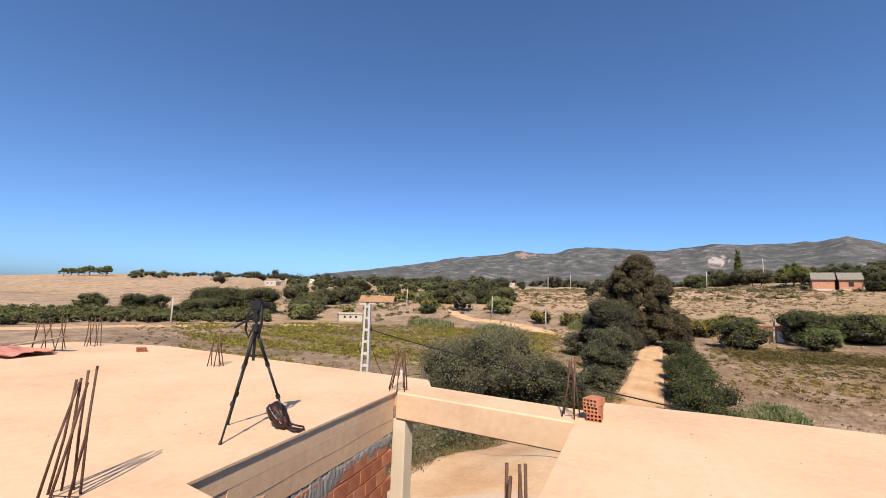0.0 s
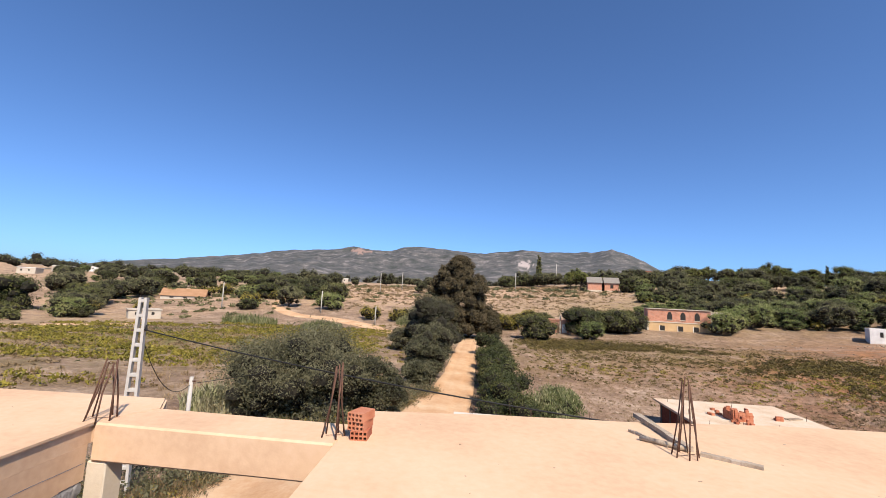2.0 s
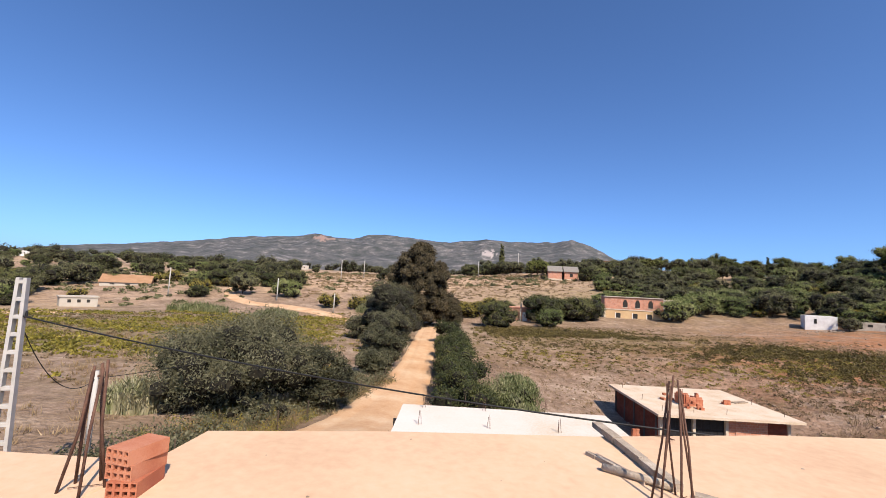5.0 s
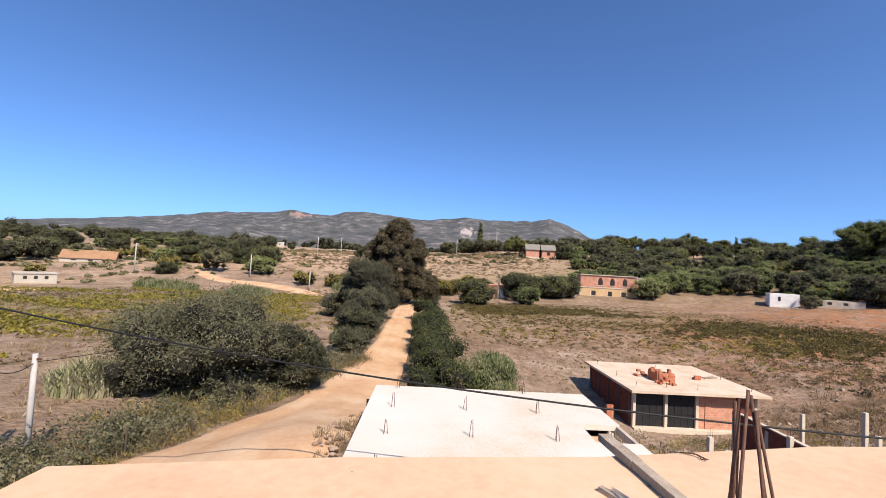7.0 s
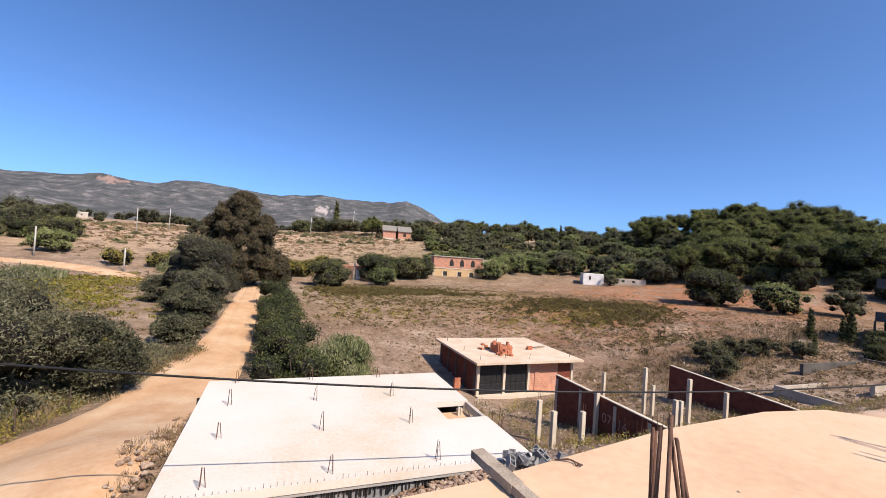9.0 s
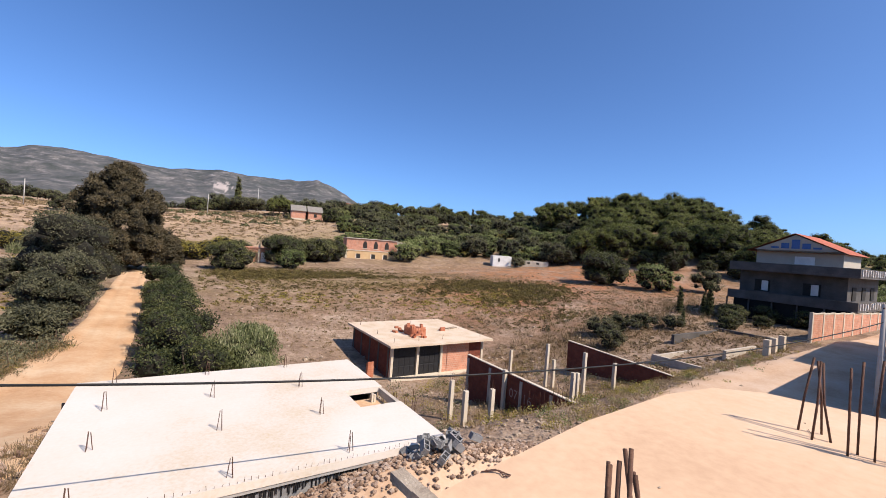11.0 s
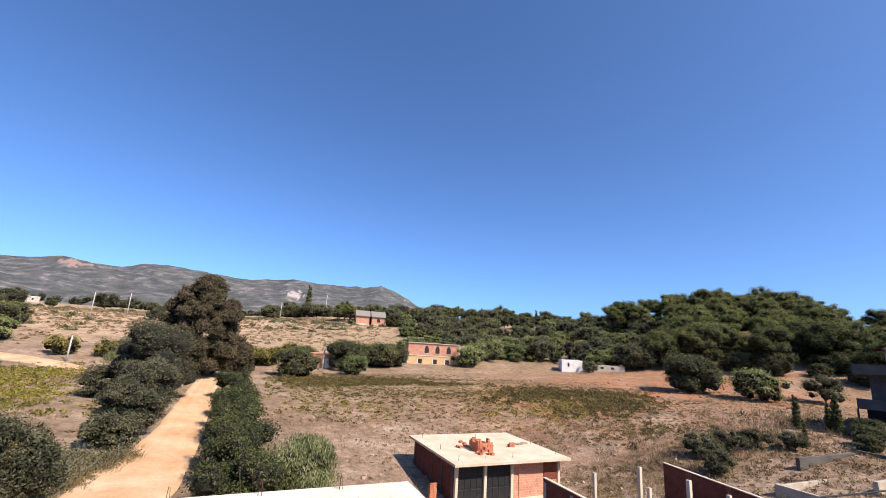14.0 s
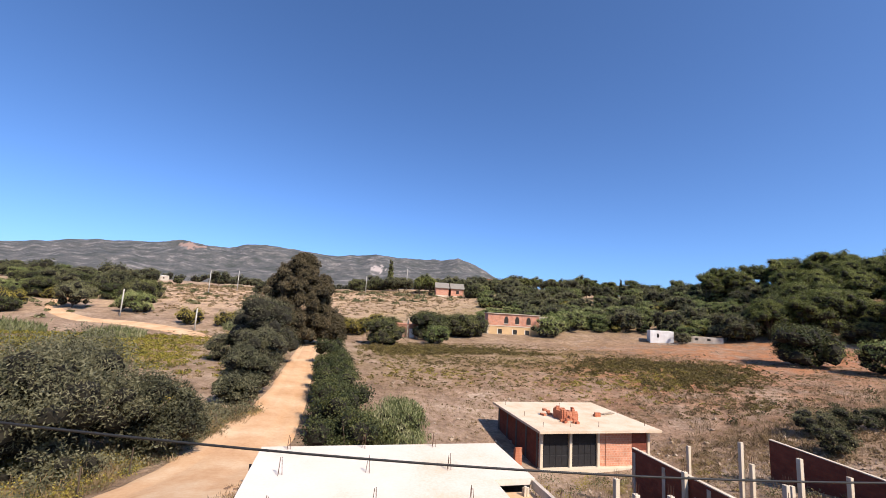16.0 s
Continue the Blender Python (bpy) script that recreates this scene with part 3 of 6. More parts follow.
def hollow_brick(at, turn=0.0, tilt=0.0, label="red clay hollow brick with eight holes"):
    """A 30 x 20 x 10 cm brick, its holed end towards -y."""
    t = thing("hollow_brick", label, "brick", (0, 0, 0), group="loose bricks on the roof")
    t.matrix_basis = pose(*at, tilt, 0, turn)
    t.scale = (0.88, 0.88, 0.88)
    bm = bmesh.new()
    g = [[bm.verts.new((-0.1 + 0.05 * i, -0.15, 0.05 * j)) for j in range(3)] for i in range(5)]
    for i in range(4):
        for j in range(2):
            o = (g[i][j], g[i + 1][j], g[i + 1][j + 1], g[i][j + 1])
            c = sum((v.co for v in o), Vector()) / 4
            front = [bm.verts.new(c + (v.co - c) * 0.66) for v in o]
            deep = [bm.verts.new(v.co + Vector((0, 0.14, 0))) for v in front]
            for k in range(4):
                n = (k + 1) % 4
                bm.faces.new((o[k], o[n], front[n], front[k]))
                bm.faces.new((front[k], front[n], deep[n], deep[k]))
            bm.faces.new(deep)
    rim = [g[i][0] for i in range(5)] + [g[4][1]] + [g[i][2] for i in range(4, -1, -1)] + [g[0][1]]
    far = [bm.verts.new(v.co + Vector((0, 0.30, 0))) for v in rim]
    for k in range(len(rim)):
        n = (k + 1) % len(rim)
        bm.faces.new((rim[k], far[k], far[n], rim[n]))
    bm.faces.new(far)
    part("shell", bm, BRICK, t)
    return t


hollow_brick((-2.93, 2.20, 0.0), 4)
hollow_brick((-2.95, 2.22, 0.088), -7)
hollow_brick((-2.945, 2.21, 0.176), -14)
hollow_brick((-12.7, 1.7, 0.0), 70)


def timber():
    def plank(at, length, w, h, turn, tilt, label):
        bm = bmesh.new()
        for k in range(6):
            box(bm, length * k / 6, length * (k + 1) / 6 + 0.001, -w / 2 + 0.006 * math.sin(k), w / 2 + 0.006 * math.sin(k * 1.7), 0, h - 0.004 * (k % 2))
        ob = solo("timber_beam", bm, PALEWOOD, label, "timber", group="timbers on the roof")
        ob.matrix_basis = pose(*at, 0, tilt, turn)
    plank((0.53, 2.60, 0.0), 1.30, 0.078, 0.055, 95, -0.5, "weathered grey timber lying over the roof edge")
    plank((0.10, 3.18, 0.0), 0.55, 0.035, 0.03, -62, 0, "thin weathered batten on the roof")
    plank((0.60, 2.52, 0.0), 0.52, 0.07, 0.035, -30, 0, "split weathered board lying on the roof")
    bm = rod(bmesh.new(), (0.12, 2.88, 0.03), (0.50, 2.60, 0.034), 0.026, 0.03, 12)
    solo("log", bm, PALEWOOD, "short pale round log on the roof", "timber", smooth=True)


timber()


def wire_loop():
    bm = bmesh.new()
    pts = [(-0.07, 0.05), (-0.03, 0.03), (0.02, 0.0), (0.055, -0.035), (0.06, -0.065), (0.04, -0.075), (0.02, -0.05), (0.03, -0.02), (0.01, 0.015), (-0.04, 0.045)]
    tube(bm, [(x, y, 0.008 + 0.006 * (i % 3)) for i, (x, y) in enumerate(pts)], 0.0045, 6)
    solo("wire_loop", bm, RUST, "twisted loop of dark wire on the roof", "wire", smooth=True, at=(0.985, 3.70, 0))


wire_loop()


def tripod():
    t = thing("camera_tripod", "black camera tripod with a camera on top", "tripod", (-5.95, -0.54, 0))
    t.scale = (1.06, 1.06, 1.06)
    top = Vector((0.0, 0.0, 1.02))
    feet = [Vector((0.07, -0.33, 0)), Vector((-0.385, 0.055, 0)), Vector((0.21, 0.32, 0))]
    for q in feet:
        leg = part("leg", rod(bmesh.new(), top + (q - top) * 0.03, top + (q - top) * 0.36, 0.016, n=10), BLACK, t, smooth=True)
        part("middle_section", rod(bmesh.new(), top + (q - top) * 0.34, top + (q - top) * 0.68, 0.0125, n=10), BLACK, leg, smooth=True)
        part("lower_section", rod(bmesh.new(), top + (q - top) * 0.66, top + (q - top) * 0.985, 0.0095, n=10), BLACK, leg, smooth=True)
        for f in (0.355, 0.675):
            part("leg_lock", rod(bmesh.new(), top + (q - top) * (f - 0.02), top + (q - top) * (f + 0.02), 0.021, n=10), BLACK, leg)
        part("foot", rod(bmesh.new(), top + (q - top) * 0.975, q, 0.013, 0.016, 8), BLACK, leg, "rubber foot")
        part("brace", rod(bmesh.new(), Vector((0, 0, 0.74)), top + (q - top) * 0.26, 0.006, n=6), BLACK, t)
    bm = rod(bmesh.new(), (0, 0, 0.70), (0, 0, 1.12), 0.014, n=10)
    part("centre_column", bm, BLACK, t)
    bm = rod(bmesh.new(), (0, 0, 0.985), (0, 0, 1.06), 0.04, 0.034, 12)
    part("collar", bm, BLACK, t)
    bm = rod(bmesh.new(), (0, 0, 1.10), (0, 0, 1.18), 0.03, 0.026, 12)
    box(bm, -0.04, 0.04, -0.035, 0.035, 1.18, 1.20, 0.004)
    part("head", bm, BLACK, t)
    part("pan_handle", rod(bmesh.new(), (0.0, 0, 1.15), (-0.19, -0.10, 1.02), 0.009, 0.012, 8), BLACK, t)
    bm = B(-0.065, 0.065, -0.03, 0.03, 1.20, 1.29, 0.008)
    box(bm, -0.025, 0.025, -0.025, 0.025, 1.28, 1.315, 0.006)
    body = part("camera_body", bm, BLACK, t)
    part("lens", rod(bmesh.new(), (0, 0.03, 1.245), (0, 0.12, 1.245), 0.034, 0.036, 14), BLACK, body)
    bm = bmesh.new()
    tube(bm, [(-0.065, 0, 1.27), (-0.11, -0.02, 1.15), (-0.13, -0.02, 1.0), (-0.10, 0, 0.92), (-0.05, 0.01, 1.02), (0.03, 0.02, 0.93), (0.07, 0.01, 1.08), (0.065, 0, 1.26)], 0.012, 6)
    part("neck_strap", bm, BLACK, t, "hanging camera strap", smooth=True)


tripod()


def backpack():
    b = thing("backpack", "dark brown leather backpack slumped on the roof", "bag", (-5.85, -0.23, 0.0), 4)
    b.scale = (0.74, 0.74, 0.74)
    tilt = Matrix.Translation((0, 0, 0.165)) @ pose(0, 0, 0, 0, 36, 0)

    def shape(c, s, amp, seed):
        bm = lumpy(bmesh.new(), c, s, amp, 2.0, seed)
        for v in bm.verts:
            v.co = tilt @ v.co
            v.co.z = max(v.co.z, 0.004)
        return bm
    part("body", shape((0, 0, 0), (0.235, 0.12, 0.115), 0.32, 2), LEATHER, b, smooth=True)
    part("pocket", shape((0.06, -0.07, 0.0), (0.12, 0.055, 0.085), 0.3, 5), LEATHER, b, smooth=True)
    part("flap", shape((-0.07, 0.0, 0.02), (0.155, 0.122, 0.108), 0.3, 8), LEATHER, b, smooth=True)
    part("zip", tube(bmesh.new(), [tilt @ Vector((-0.16 + 0.04 * k, -0.118 + 0.004 * (k - 4) ** 2 / 4, 0.04)) for k in range(9)], 0.005, 5), STEEL, b, "metal zip")
    for s in (1, -1):
        pts = [(0.12, 0.03 * s, 0.12), (0.20, 0.05 * s, 0.07), (0.30, 0.08 * s, 0.05), (0.39, 0.10 * s, 0.045), (0.44, 0.05 * s, 0.03), (0.42, -0.02 * s, 0.02), (0.33, -0.05 * s, 0.02), (0.24, -0.02 * s, 0.03), (0.16, 0.0, 0.04)]
        part("strap", tube(bmesh.new(), pts, 0.014, 6), LEATHER, b, smooth=True)


backpack()


# ---------------- the pale one-storey building in front ----------------
def pale_building():
    h = thing("unfinished_building", "unfinished one-storey building with a pale concrete roof slab", "building", (-3.37, 12.6, -7.6))
    W, D, Z = 10.3, 9.13, 2.88
    out = [(0, 0), (W, 0), (W, 3.25), (W - 1.62, 3.25), (W - 1.62, 5.0), (W, 5.0), (W, D), (0, D)]
    bm = prism(bmesh.new(), out, Z - 0.22, Z)
    part("roof_slab", bm, PALE, h, "pale smooth concrete roof slab")
    for k, (x0, x1, y0, y1) in enumerate([(0.15, W - 0.15, 0.15, 0.35), (0.15, 0.35, 0.35, D - 0.15), (0.35, W - 0.15, D - 0.35, D - 0.15), (W - 0.35, W - 0.15, 0.35, 3.1), (W - 0.35, W - 0.15, 5.1, D - 0.35)]):
        part("wall", B(x0, x1, y0, y1, -0.6, Z - 0.22), BLOCK, h, "grey block wall")
    part("yard_floor", B(W - 1.6, W - 0.16, 3.27, 4.98, Z - 0.75, Z - 0.45), DIRT, h, "sandy floor under the notch")
    bm = B(W - 0.13, W + 0.02, 3.25, 5.0, Z - 0.34, Z - 0.05)
    part("lintel_beam", bm, CONCRETE, h, "grey edge beam across the notch")
    rnd = random.Random(4)
    for i, x in enumerate((1.09, 4.16, 7.22)):
        for j, y in enumerate((0.4, 3.2, 6.05, 8.75)):
            for k in range(3):
                a = 2.1 * k + i
                p, q = Vector((x + 0.09 * math.cos(a), y + 0.09 * math.sin(a), Z - 0.02)), Vector((x + 0.03 * math.cos(a), y + 0.03 * math.sin(a), Z + rnd.uniform(0.45, 0.62)))
                part("bar", rod(bmesh.new(), p, q, 0.011, n=5), RUST, h, "rusty starter bar")
    bm = bmesh.new()
    for k in range(60):
        x = 0.4 + (W - 0.8) * k / 59
        rod(bm, (x, 0.04, Z - 0.04), (x + rnd.uniform(-0.02, 0.02), 0.02 + rnd.uniform(-0.02, 0.02), Z + rnd.uniform(0.05, 0.14)), 0.006, n=4)
    streaks = bmesh.new()
    for k in range(4):
        part("stub_post", B(W - 0.62 + 0.11 * (k % 2), W - 0.54 + 0.11 * (k % 2), 4.55 + 0.11 * (k // 2), 4.63 + 0.11 * (k // 2), Z - 0.45, Z - 0.1 - 0.05 * k), CREAM, h, "short concrete stub in the notch")
    # Thin dark upright strips of uneven length below the slab edge.
    for k in range(190):
        x = 0.3 + (W - 0.6) * k / 189 + rnd.uniform(-0.02, 0.02)
        box(streaks, x - 0.012, x + 0.012, 0.11, 0.147, Z - 0.32 - rnd.uniform(0.05, 0.35), Z - 0.30)
    part("edge_board", B(0.0, W, 0.03, 0.12, Z - 0.32, Z - 0.223), GREYROOF, h, "grey edge strip under the slab")
    tagged(part("formwork_slats", streaks, SHUTTER, h, "row of thin dark strips under the slab"), kind="stuff")
    tagged(part("edge_bars", bm, RUST, h, "row of short bar ends along the slab edge"), kind="stuff")


pale_building()


# ---------------- the brick house with the shutters ----------------
def brick_house():
    gz = -11.05
    h = thing("brick_house", "unfinished one-storey red brick house with a flat concrete roof", "house", (16.23, 35.5, gz))
    W, D, Z = 11.9, 11.05, 2.93
    bm = prism(bmesh.new(), [(0, 0), (W, 0), (W, D), (0, D)], Z - 0.2, Z)
    part("roof", bm, ROOFDECK, h, "pale flat concrete roof slab")
    x0, x1, y0, y1 = 0.55, W - 0.55, 0.95, D - 0.4
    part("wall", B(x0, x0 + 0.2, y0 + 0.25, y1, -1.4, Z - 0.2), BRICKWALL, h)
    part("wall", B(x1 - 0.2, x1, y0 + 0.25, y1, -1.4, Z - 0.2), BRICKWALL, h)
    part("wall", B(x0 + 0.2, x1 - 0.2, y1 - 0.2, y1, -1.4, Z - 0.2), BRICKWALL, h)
    # Paler brickwork than the side walls: the sunlit part of the front, by colour.
    part("wall", B(x0 + 5.7, x1 - 0.25, y0 + 0.06, y0 + 0.26, -0.30, Z - 0.2), BRICKWALL_PALE, h, "orange brick infill with sunlight put into its colour")
    part("plinth", B(x0 - 0.05, x1 + 0.05, y0 - 0.5, y0 + 0.30, -2.0, -0.30), CREAM, h, "rendered cream base wall")
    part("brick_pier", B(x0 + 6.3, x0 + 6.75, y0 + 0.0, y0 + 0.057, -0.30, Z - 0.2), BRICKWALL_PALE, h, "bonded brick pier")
    # Thin sheet of the darker brickwork over the upper infill; nothing is cut open.
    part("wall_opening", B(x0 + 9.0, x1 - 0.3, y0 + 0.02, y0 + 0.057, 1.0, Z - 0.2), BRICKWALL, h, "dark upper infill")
    for x in (x0 + 0.0, x0 + 2.75, x0 + 5.45, x1 - 0.25):
        part("column", B(x, x + 0.25, y0 - 0.06, y0 + 0.25, -0.30, Z - 0.2, 0.01), CREAM, h, "cream concrete column")
    for k, x in enumerate((x0 + 0.27, x0 + 3.02)):
        d = part("shutter_door", B(x, x + 2.42, y0 + 0.14, y0 + 0.20, -0.29, Z - 0.22), SHUTTER, h, "dark metal shutter door")
        for i in range(4):
            for j in range(3):
                part("panel", B(x + 0.08 + i * 0.59, x + 0.56 + i * 0.59, y0 + 0.11, y0 + 0.139, -0.15 + j * 0.92, 0.65 + j * 0.92, 0.01), SHUTTER, d)
    part("inner_room", B(x0 + 0.22, x1 - 0.22, y0 + 0.5, y1 - 0.22, -0.35, -0.30), CONCRETE, h, "bare floor")
    for k in range(5):
        part("side_column", B(x0 - 0.06, x0 - 0.003, y0 + 0.4 + 2.2 * k, y0 + 0.65 + 2.2 * k, -1.4, Z - 0.2), GREYRENDER, h, "grey concrete column in the side wall")
    for x, y in ((0.9, 1.2), (0.9, 5.0), (3.6, 1.3), (6.3, 1.2), (11.2, 1.4), (11.1, 5.2), (6.5, 8.5), (0.9, 9.6)):
        part("starter_bar", rod(bmesh.new(), (x, y, Z - 0.02), (x + 0.03, y, Z + 0.45), 0.02, n=5), RUST, h)
    # bricks stacked on the roof and beside the house
    rnd = random.Random(3)
    data = mesh_of("brick", B(-0.15, 0.15, -0.10, 0.10, 0, 0.2, 0.006), BRICK)

    def pile(name, cx, cy, z, n, spread, label):
        s = thing(name, label, "bricks", (cx, cy, z))
        for i in range(n):
            ob = new("brick", data)
            ob.parent = s
            lay = int(3 * (i / n) ** 1.6)
            if spread < 0.42:
                ob.matrix_basis = pose(0.31 * (i % 2) + rnd.uniform(-0.01, 0.01), 0.21 * (i // 2 % 2), 0.2 * (i // 4), 0, 0, rnd.uniform(-4, 4))
            else:
                ob.matrix_basis = pose(rnd.uniform(-spread, spread) * (1 - 0.25 * lay), rnd.uniform(-spread, spread) * 0.7 * (1 - 0.25 * lay), 0.2 * lay, 0, 0, rnd.choice((0, 0, 90, 90, 12)))
    z = gz + Z
    well = thing("brick_enclosure", "open square of stacked red bricks on the flat roof", "bricks", (20.9, 39.6, z), 6)
    for row in range(5):
        for k in range(18):
            side, u = k % 4, 0.31 * (k // 4) - 0.62
            if row > 3 - (side == 1) and k % 3:
                continue
            ob = new("brick", data)
            ob.parent = well
            x, y, a = ((u, -0.75, 0), (0.8, u, 90), (u, 0.75, 0), (-0.8, u, 90))[side]
            ob.matrix_basis = pose(x + rnd.uniform(-0.02, 0.02), y, 0.2 * row, 0, 0, a + rnd.uniform(-4, 4))
    pile("brick_pile", 20.6, 38.2, z, 12, 0.8, "loose red hollow bricks on the flat roof")
    pile("brick_pile", 19.6, 40.9, z, 10, 0.5, "small pile of red bricks on the flat roof")
    pile("brick_pile", 24.6, 40.2, z, 6, 0.25, "small stack of red bricks on the flat roof")
    pile("brick_pile", 15.0, 37.2, ground_z(15, 37.2), 26, 0.4, "stack of orange bricks beside the house")
    solo("formwork_panel", B(-0.8, 0.8, -0.25, 0.25, 0, 0.08), WOOD, "dark timber panel lying on the flat roof", "panel", at=(26.6, 41.2, z), turn=20)


brick_house()


# ---------------- walls and posts of the plots ----------------
def plot_walls():
    def sloped(name, x, y0, y1, t0, t1, b0, b1, label, mat=BRICKWALL):
        w = thing(name, label, "wall", (x, y0, b0), group="plot walls")
        bm = bmesh.new()
        vs = [bm.verts.new(c) for c in ((-0.1, 0, -0.8), (0.1, 0, -0.8), (0.1, y1 - y0, b1 - b0 - 0.8), (-0.1, y1 - y0, b1 - b0 - 0.8), (-0.1, 0, t0 - b0), (0.1, 0, t0 - b0), (0.1, y1 - y0, t1 - b0), (-0.1, y1 - y0, t1 - b0))]
        for f in ((0, 1, 2, 3), (4, 5, 6, 7), (0, 1, 5, 4), (1, 2, 6, 5), (2, 3, 7, 6), (3, 0, 4, 7)):
            bm.faces.new([vs[i] for i in f])
        part("brickwork", bm, mat, w)
        bm = bmesh.new()
        vs = [bm.verts.new(c) for c in ((-0.12, 0, t0 - b0 + 0.003), (0.12, 0, t0 - b0 + 0.003), (0.12, y1 - y0, t1 - b0 + 0.003), (-0.12, y1 - y0, t1 - b0 + 0.003), (-0.12, 0, t0 - b0 + 0.06), (0.12, 0, t0 - b0 + 0.06), (0.12, y1 - y0, t1 - b0 + 0.06), (-0.12, y1 - y0, t1 - b0 + 0.06))]
        for f in ((0, 1, 2, 3), (4, 5, 6, 7), (0, 1, 5, 4), (1, 2, 6, 5), (2, 3, 7, 6), (3, 0, 4, 7)):
            bm.faces.new([vs[i] for i in f])
        part("coping", bm, CREAM, w, "cream mortar coping")
        return w
    first = sloped("boundary_wall", 19.0, 16.4, 27.6, -7.1, -7.0, -8.4, -9.9, "long unplastered red brick boundary wall")
    text = bpy.data.curves.new("graffiti", "FONT")
    text.body, text.size, text.extrude = "07716", 0.85, 0.002
    draft = new("graffiti", text)
    me = bpy.data.meshes.new_from_object(draft.evaluated_get(bpy.context.evaluated_depsgraph_get()))
    bpy.data.objects.remove(draft)
    me.materials.clear()
    me.materials.append(CHALK)
    words = new("graffiti", me)
    words.parent = first
    words.matrix_basis = Matrix(((0, 0, -1, -0.106), (-1, 0, 0, 6.3), (0, 1, 0, -0.1), (0, 0, 0, 1)))
    tagged(words, "faded painted number")
    for y in (2.6, 5.2, 8.4, 11.0):
        part("wall_column", B(-0.14, -0.103, y - 0.12, y + 0.12, -2.2, 1.2), CONCRETE, first, "grey concrete column in the wall")
    sloped("boundary_wall", 31.6, 18.0, 28.5, -7.3, -6.9, -8.6, -9.9, "long unplastered red brick boundary wall")

    def post(x, y, h, s=0.24):
        z = ground_z(x, y)
        h += plot_dip(x, y)
        p = thing("concrete_post", "slim cream concrete post with bar ends", "post", (x, y, z - 0.3), group="plot posts")
        part("shaft", B(-s / 2, s / 2, -s / 2, s / 2, 0, h + 0.3, 0.012), CREAM, p)
        for i, (a, b) in enumerate(((-1, -1), (1, -1), (1, 1), (-1, 1))):
            part("bar", rod(bmesh.new(), (a * s * 0.3, b * s * 0.3, h + 0.28), (a * s * 0.33, b * s * 0.33, h + 0.75), 0.009, n=5), RUST, p)
    for x, y, h in POSTS:
        post(x, y, h)


for i in range(16):
    yy = 16.9 + 0.33 * i
    solo("starter_bar", tube(bmesh.new(), [(0, 0, -0.4), (0.03 * math.sin(i * 2.3), 0.02, 0.7), (0.06 * math.sin(i * 1.3), 0.05 * math.cos(i), 1.35 + 0.2 * math.sin(i * 1.9))], 0.012, 5), RUST, "thin rusty bar standing before the brick wall", "rebar", group="bars before the brick wall", at=(18.55, yy, ground_z(18.55, yy)))
POSTS = [(14.0, 22.5, 2.2), (12.5, 19.1, 2.0), (14.3, 19.1, 1.9), (26.9, 31.3, 1.8), (25.9, 25.9, 3.2), (26.3, 25.5, 1.9), (24.7, 21.8, 1.7), (25.4, 21.8, 3.1), (28.8, 21.6, 1.9), (22.0, 20.0, 2.2), (18.7, 23.0, 2.4)]
rb = random.Random(14)
for k in range(16):
    x, y = 9.6 + 2.6 * rb.random(), 22.5 + 3.5 * rb.random()
    h = rb.uniform(1.3, 1.9)
    solo("starter_bar", tube(bmesh.new(), [(0, 0, -0.3), (rb.uniform(-0.05, 0.05), 0, h * 0.5), (rb.uniform(-0.12, 0.12), rb.uniform(-0.1, 0.1), h)], 0.016, 5), RUST, "thin rusty bar standing in the plot beside the slab", "rebar", group="bars in the plot", at=(x, y, ground_z(x, y)))
solo("footing_wall", B(8.6, 18.4, 15.95, 16.35, -9.2, -6.88), CREAM, "low cream concrete footing beside the street", "wall")
plot_walls()


def deck_litter():
    rnd = random.Random(31)
    bm = bmesh.new()
    for i in range(150):
        x, y = rnd.choice([(rnd.uniform(-2.6, 4.2), rnd.uniform(-3, 3.3)), (rnd.uniform(-14, -6), rnd.uniform(-3, 2.2))])
        s = rnd.uniform(0.003, 0.009)
        lumpy(bm, (x, y, s * 0.4), (s * rnd.uniform(1, 2.4), s, s * 0.6), 0.3, 2, i, 1)
    solo("grit", bm, RUBBLE, "small stones and crumbs of mortar on the roof", "grit", kind="stuff")
    bm = bmesh.new()
    bmesh.ops.create_grid(bm, x_segments=26, y_segments=12, size=1.0)
    for v in bm.verts:
        v.co = Vector((v.co.x * 1.1, v.co.y * 0.45, 0.10 + 0.09 * noise.noise((v.co.x * 2.3, v.co.y * 2.6, 3)) - 0.05 * abs(v.co.y)))
    g = bmesh.ops.solidify(bm, geom=bm.faces[:], thickness=0.01)
    solo("plastic_sheet", bm, TARP, "crumpled pink plastic sheet on the roof", "sheet", at=(-14.4, -0.15, 0.0), turn=8)
    ob = solo("board", B(0, 1.15, -0.09, 0.09, 0, 0.035, 0.004), WOOD, "pale board propped over the plastic sheet", "timber")
    ob.matrix_basis = pose(-14.6, 0.1, 0.10, 0, -11, 25)


deck_litter()


solo("sign_board", B(-0.16, 0.16, -0.02, 0.02, 0, 1.0, 0.005), BLACK, "small black board leaning beside the dirt road", "board", at=(-3.9, 23.6, ground_z(-3.9, 23.6)))


# ---------------- plants ----------------
def sphere_dirs(rnd, n):
    v = rnd.normal(size=(n, 3))
    return v / np.linalg.norm(v, axis=1)[:, None]


ball = bmesh.new()
bmesh.ops.create_icosphere(ball, subdivisions=1, radius=1.0)
ball.verts.index_update()
BALL_CO = np.array([tuple(v.co) for v in ball.verts])
BALL_FACES = [tuple(v.index for v in f.verts) for f in ball.faces]
ball.free()


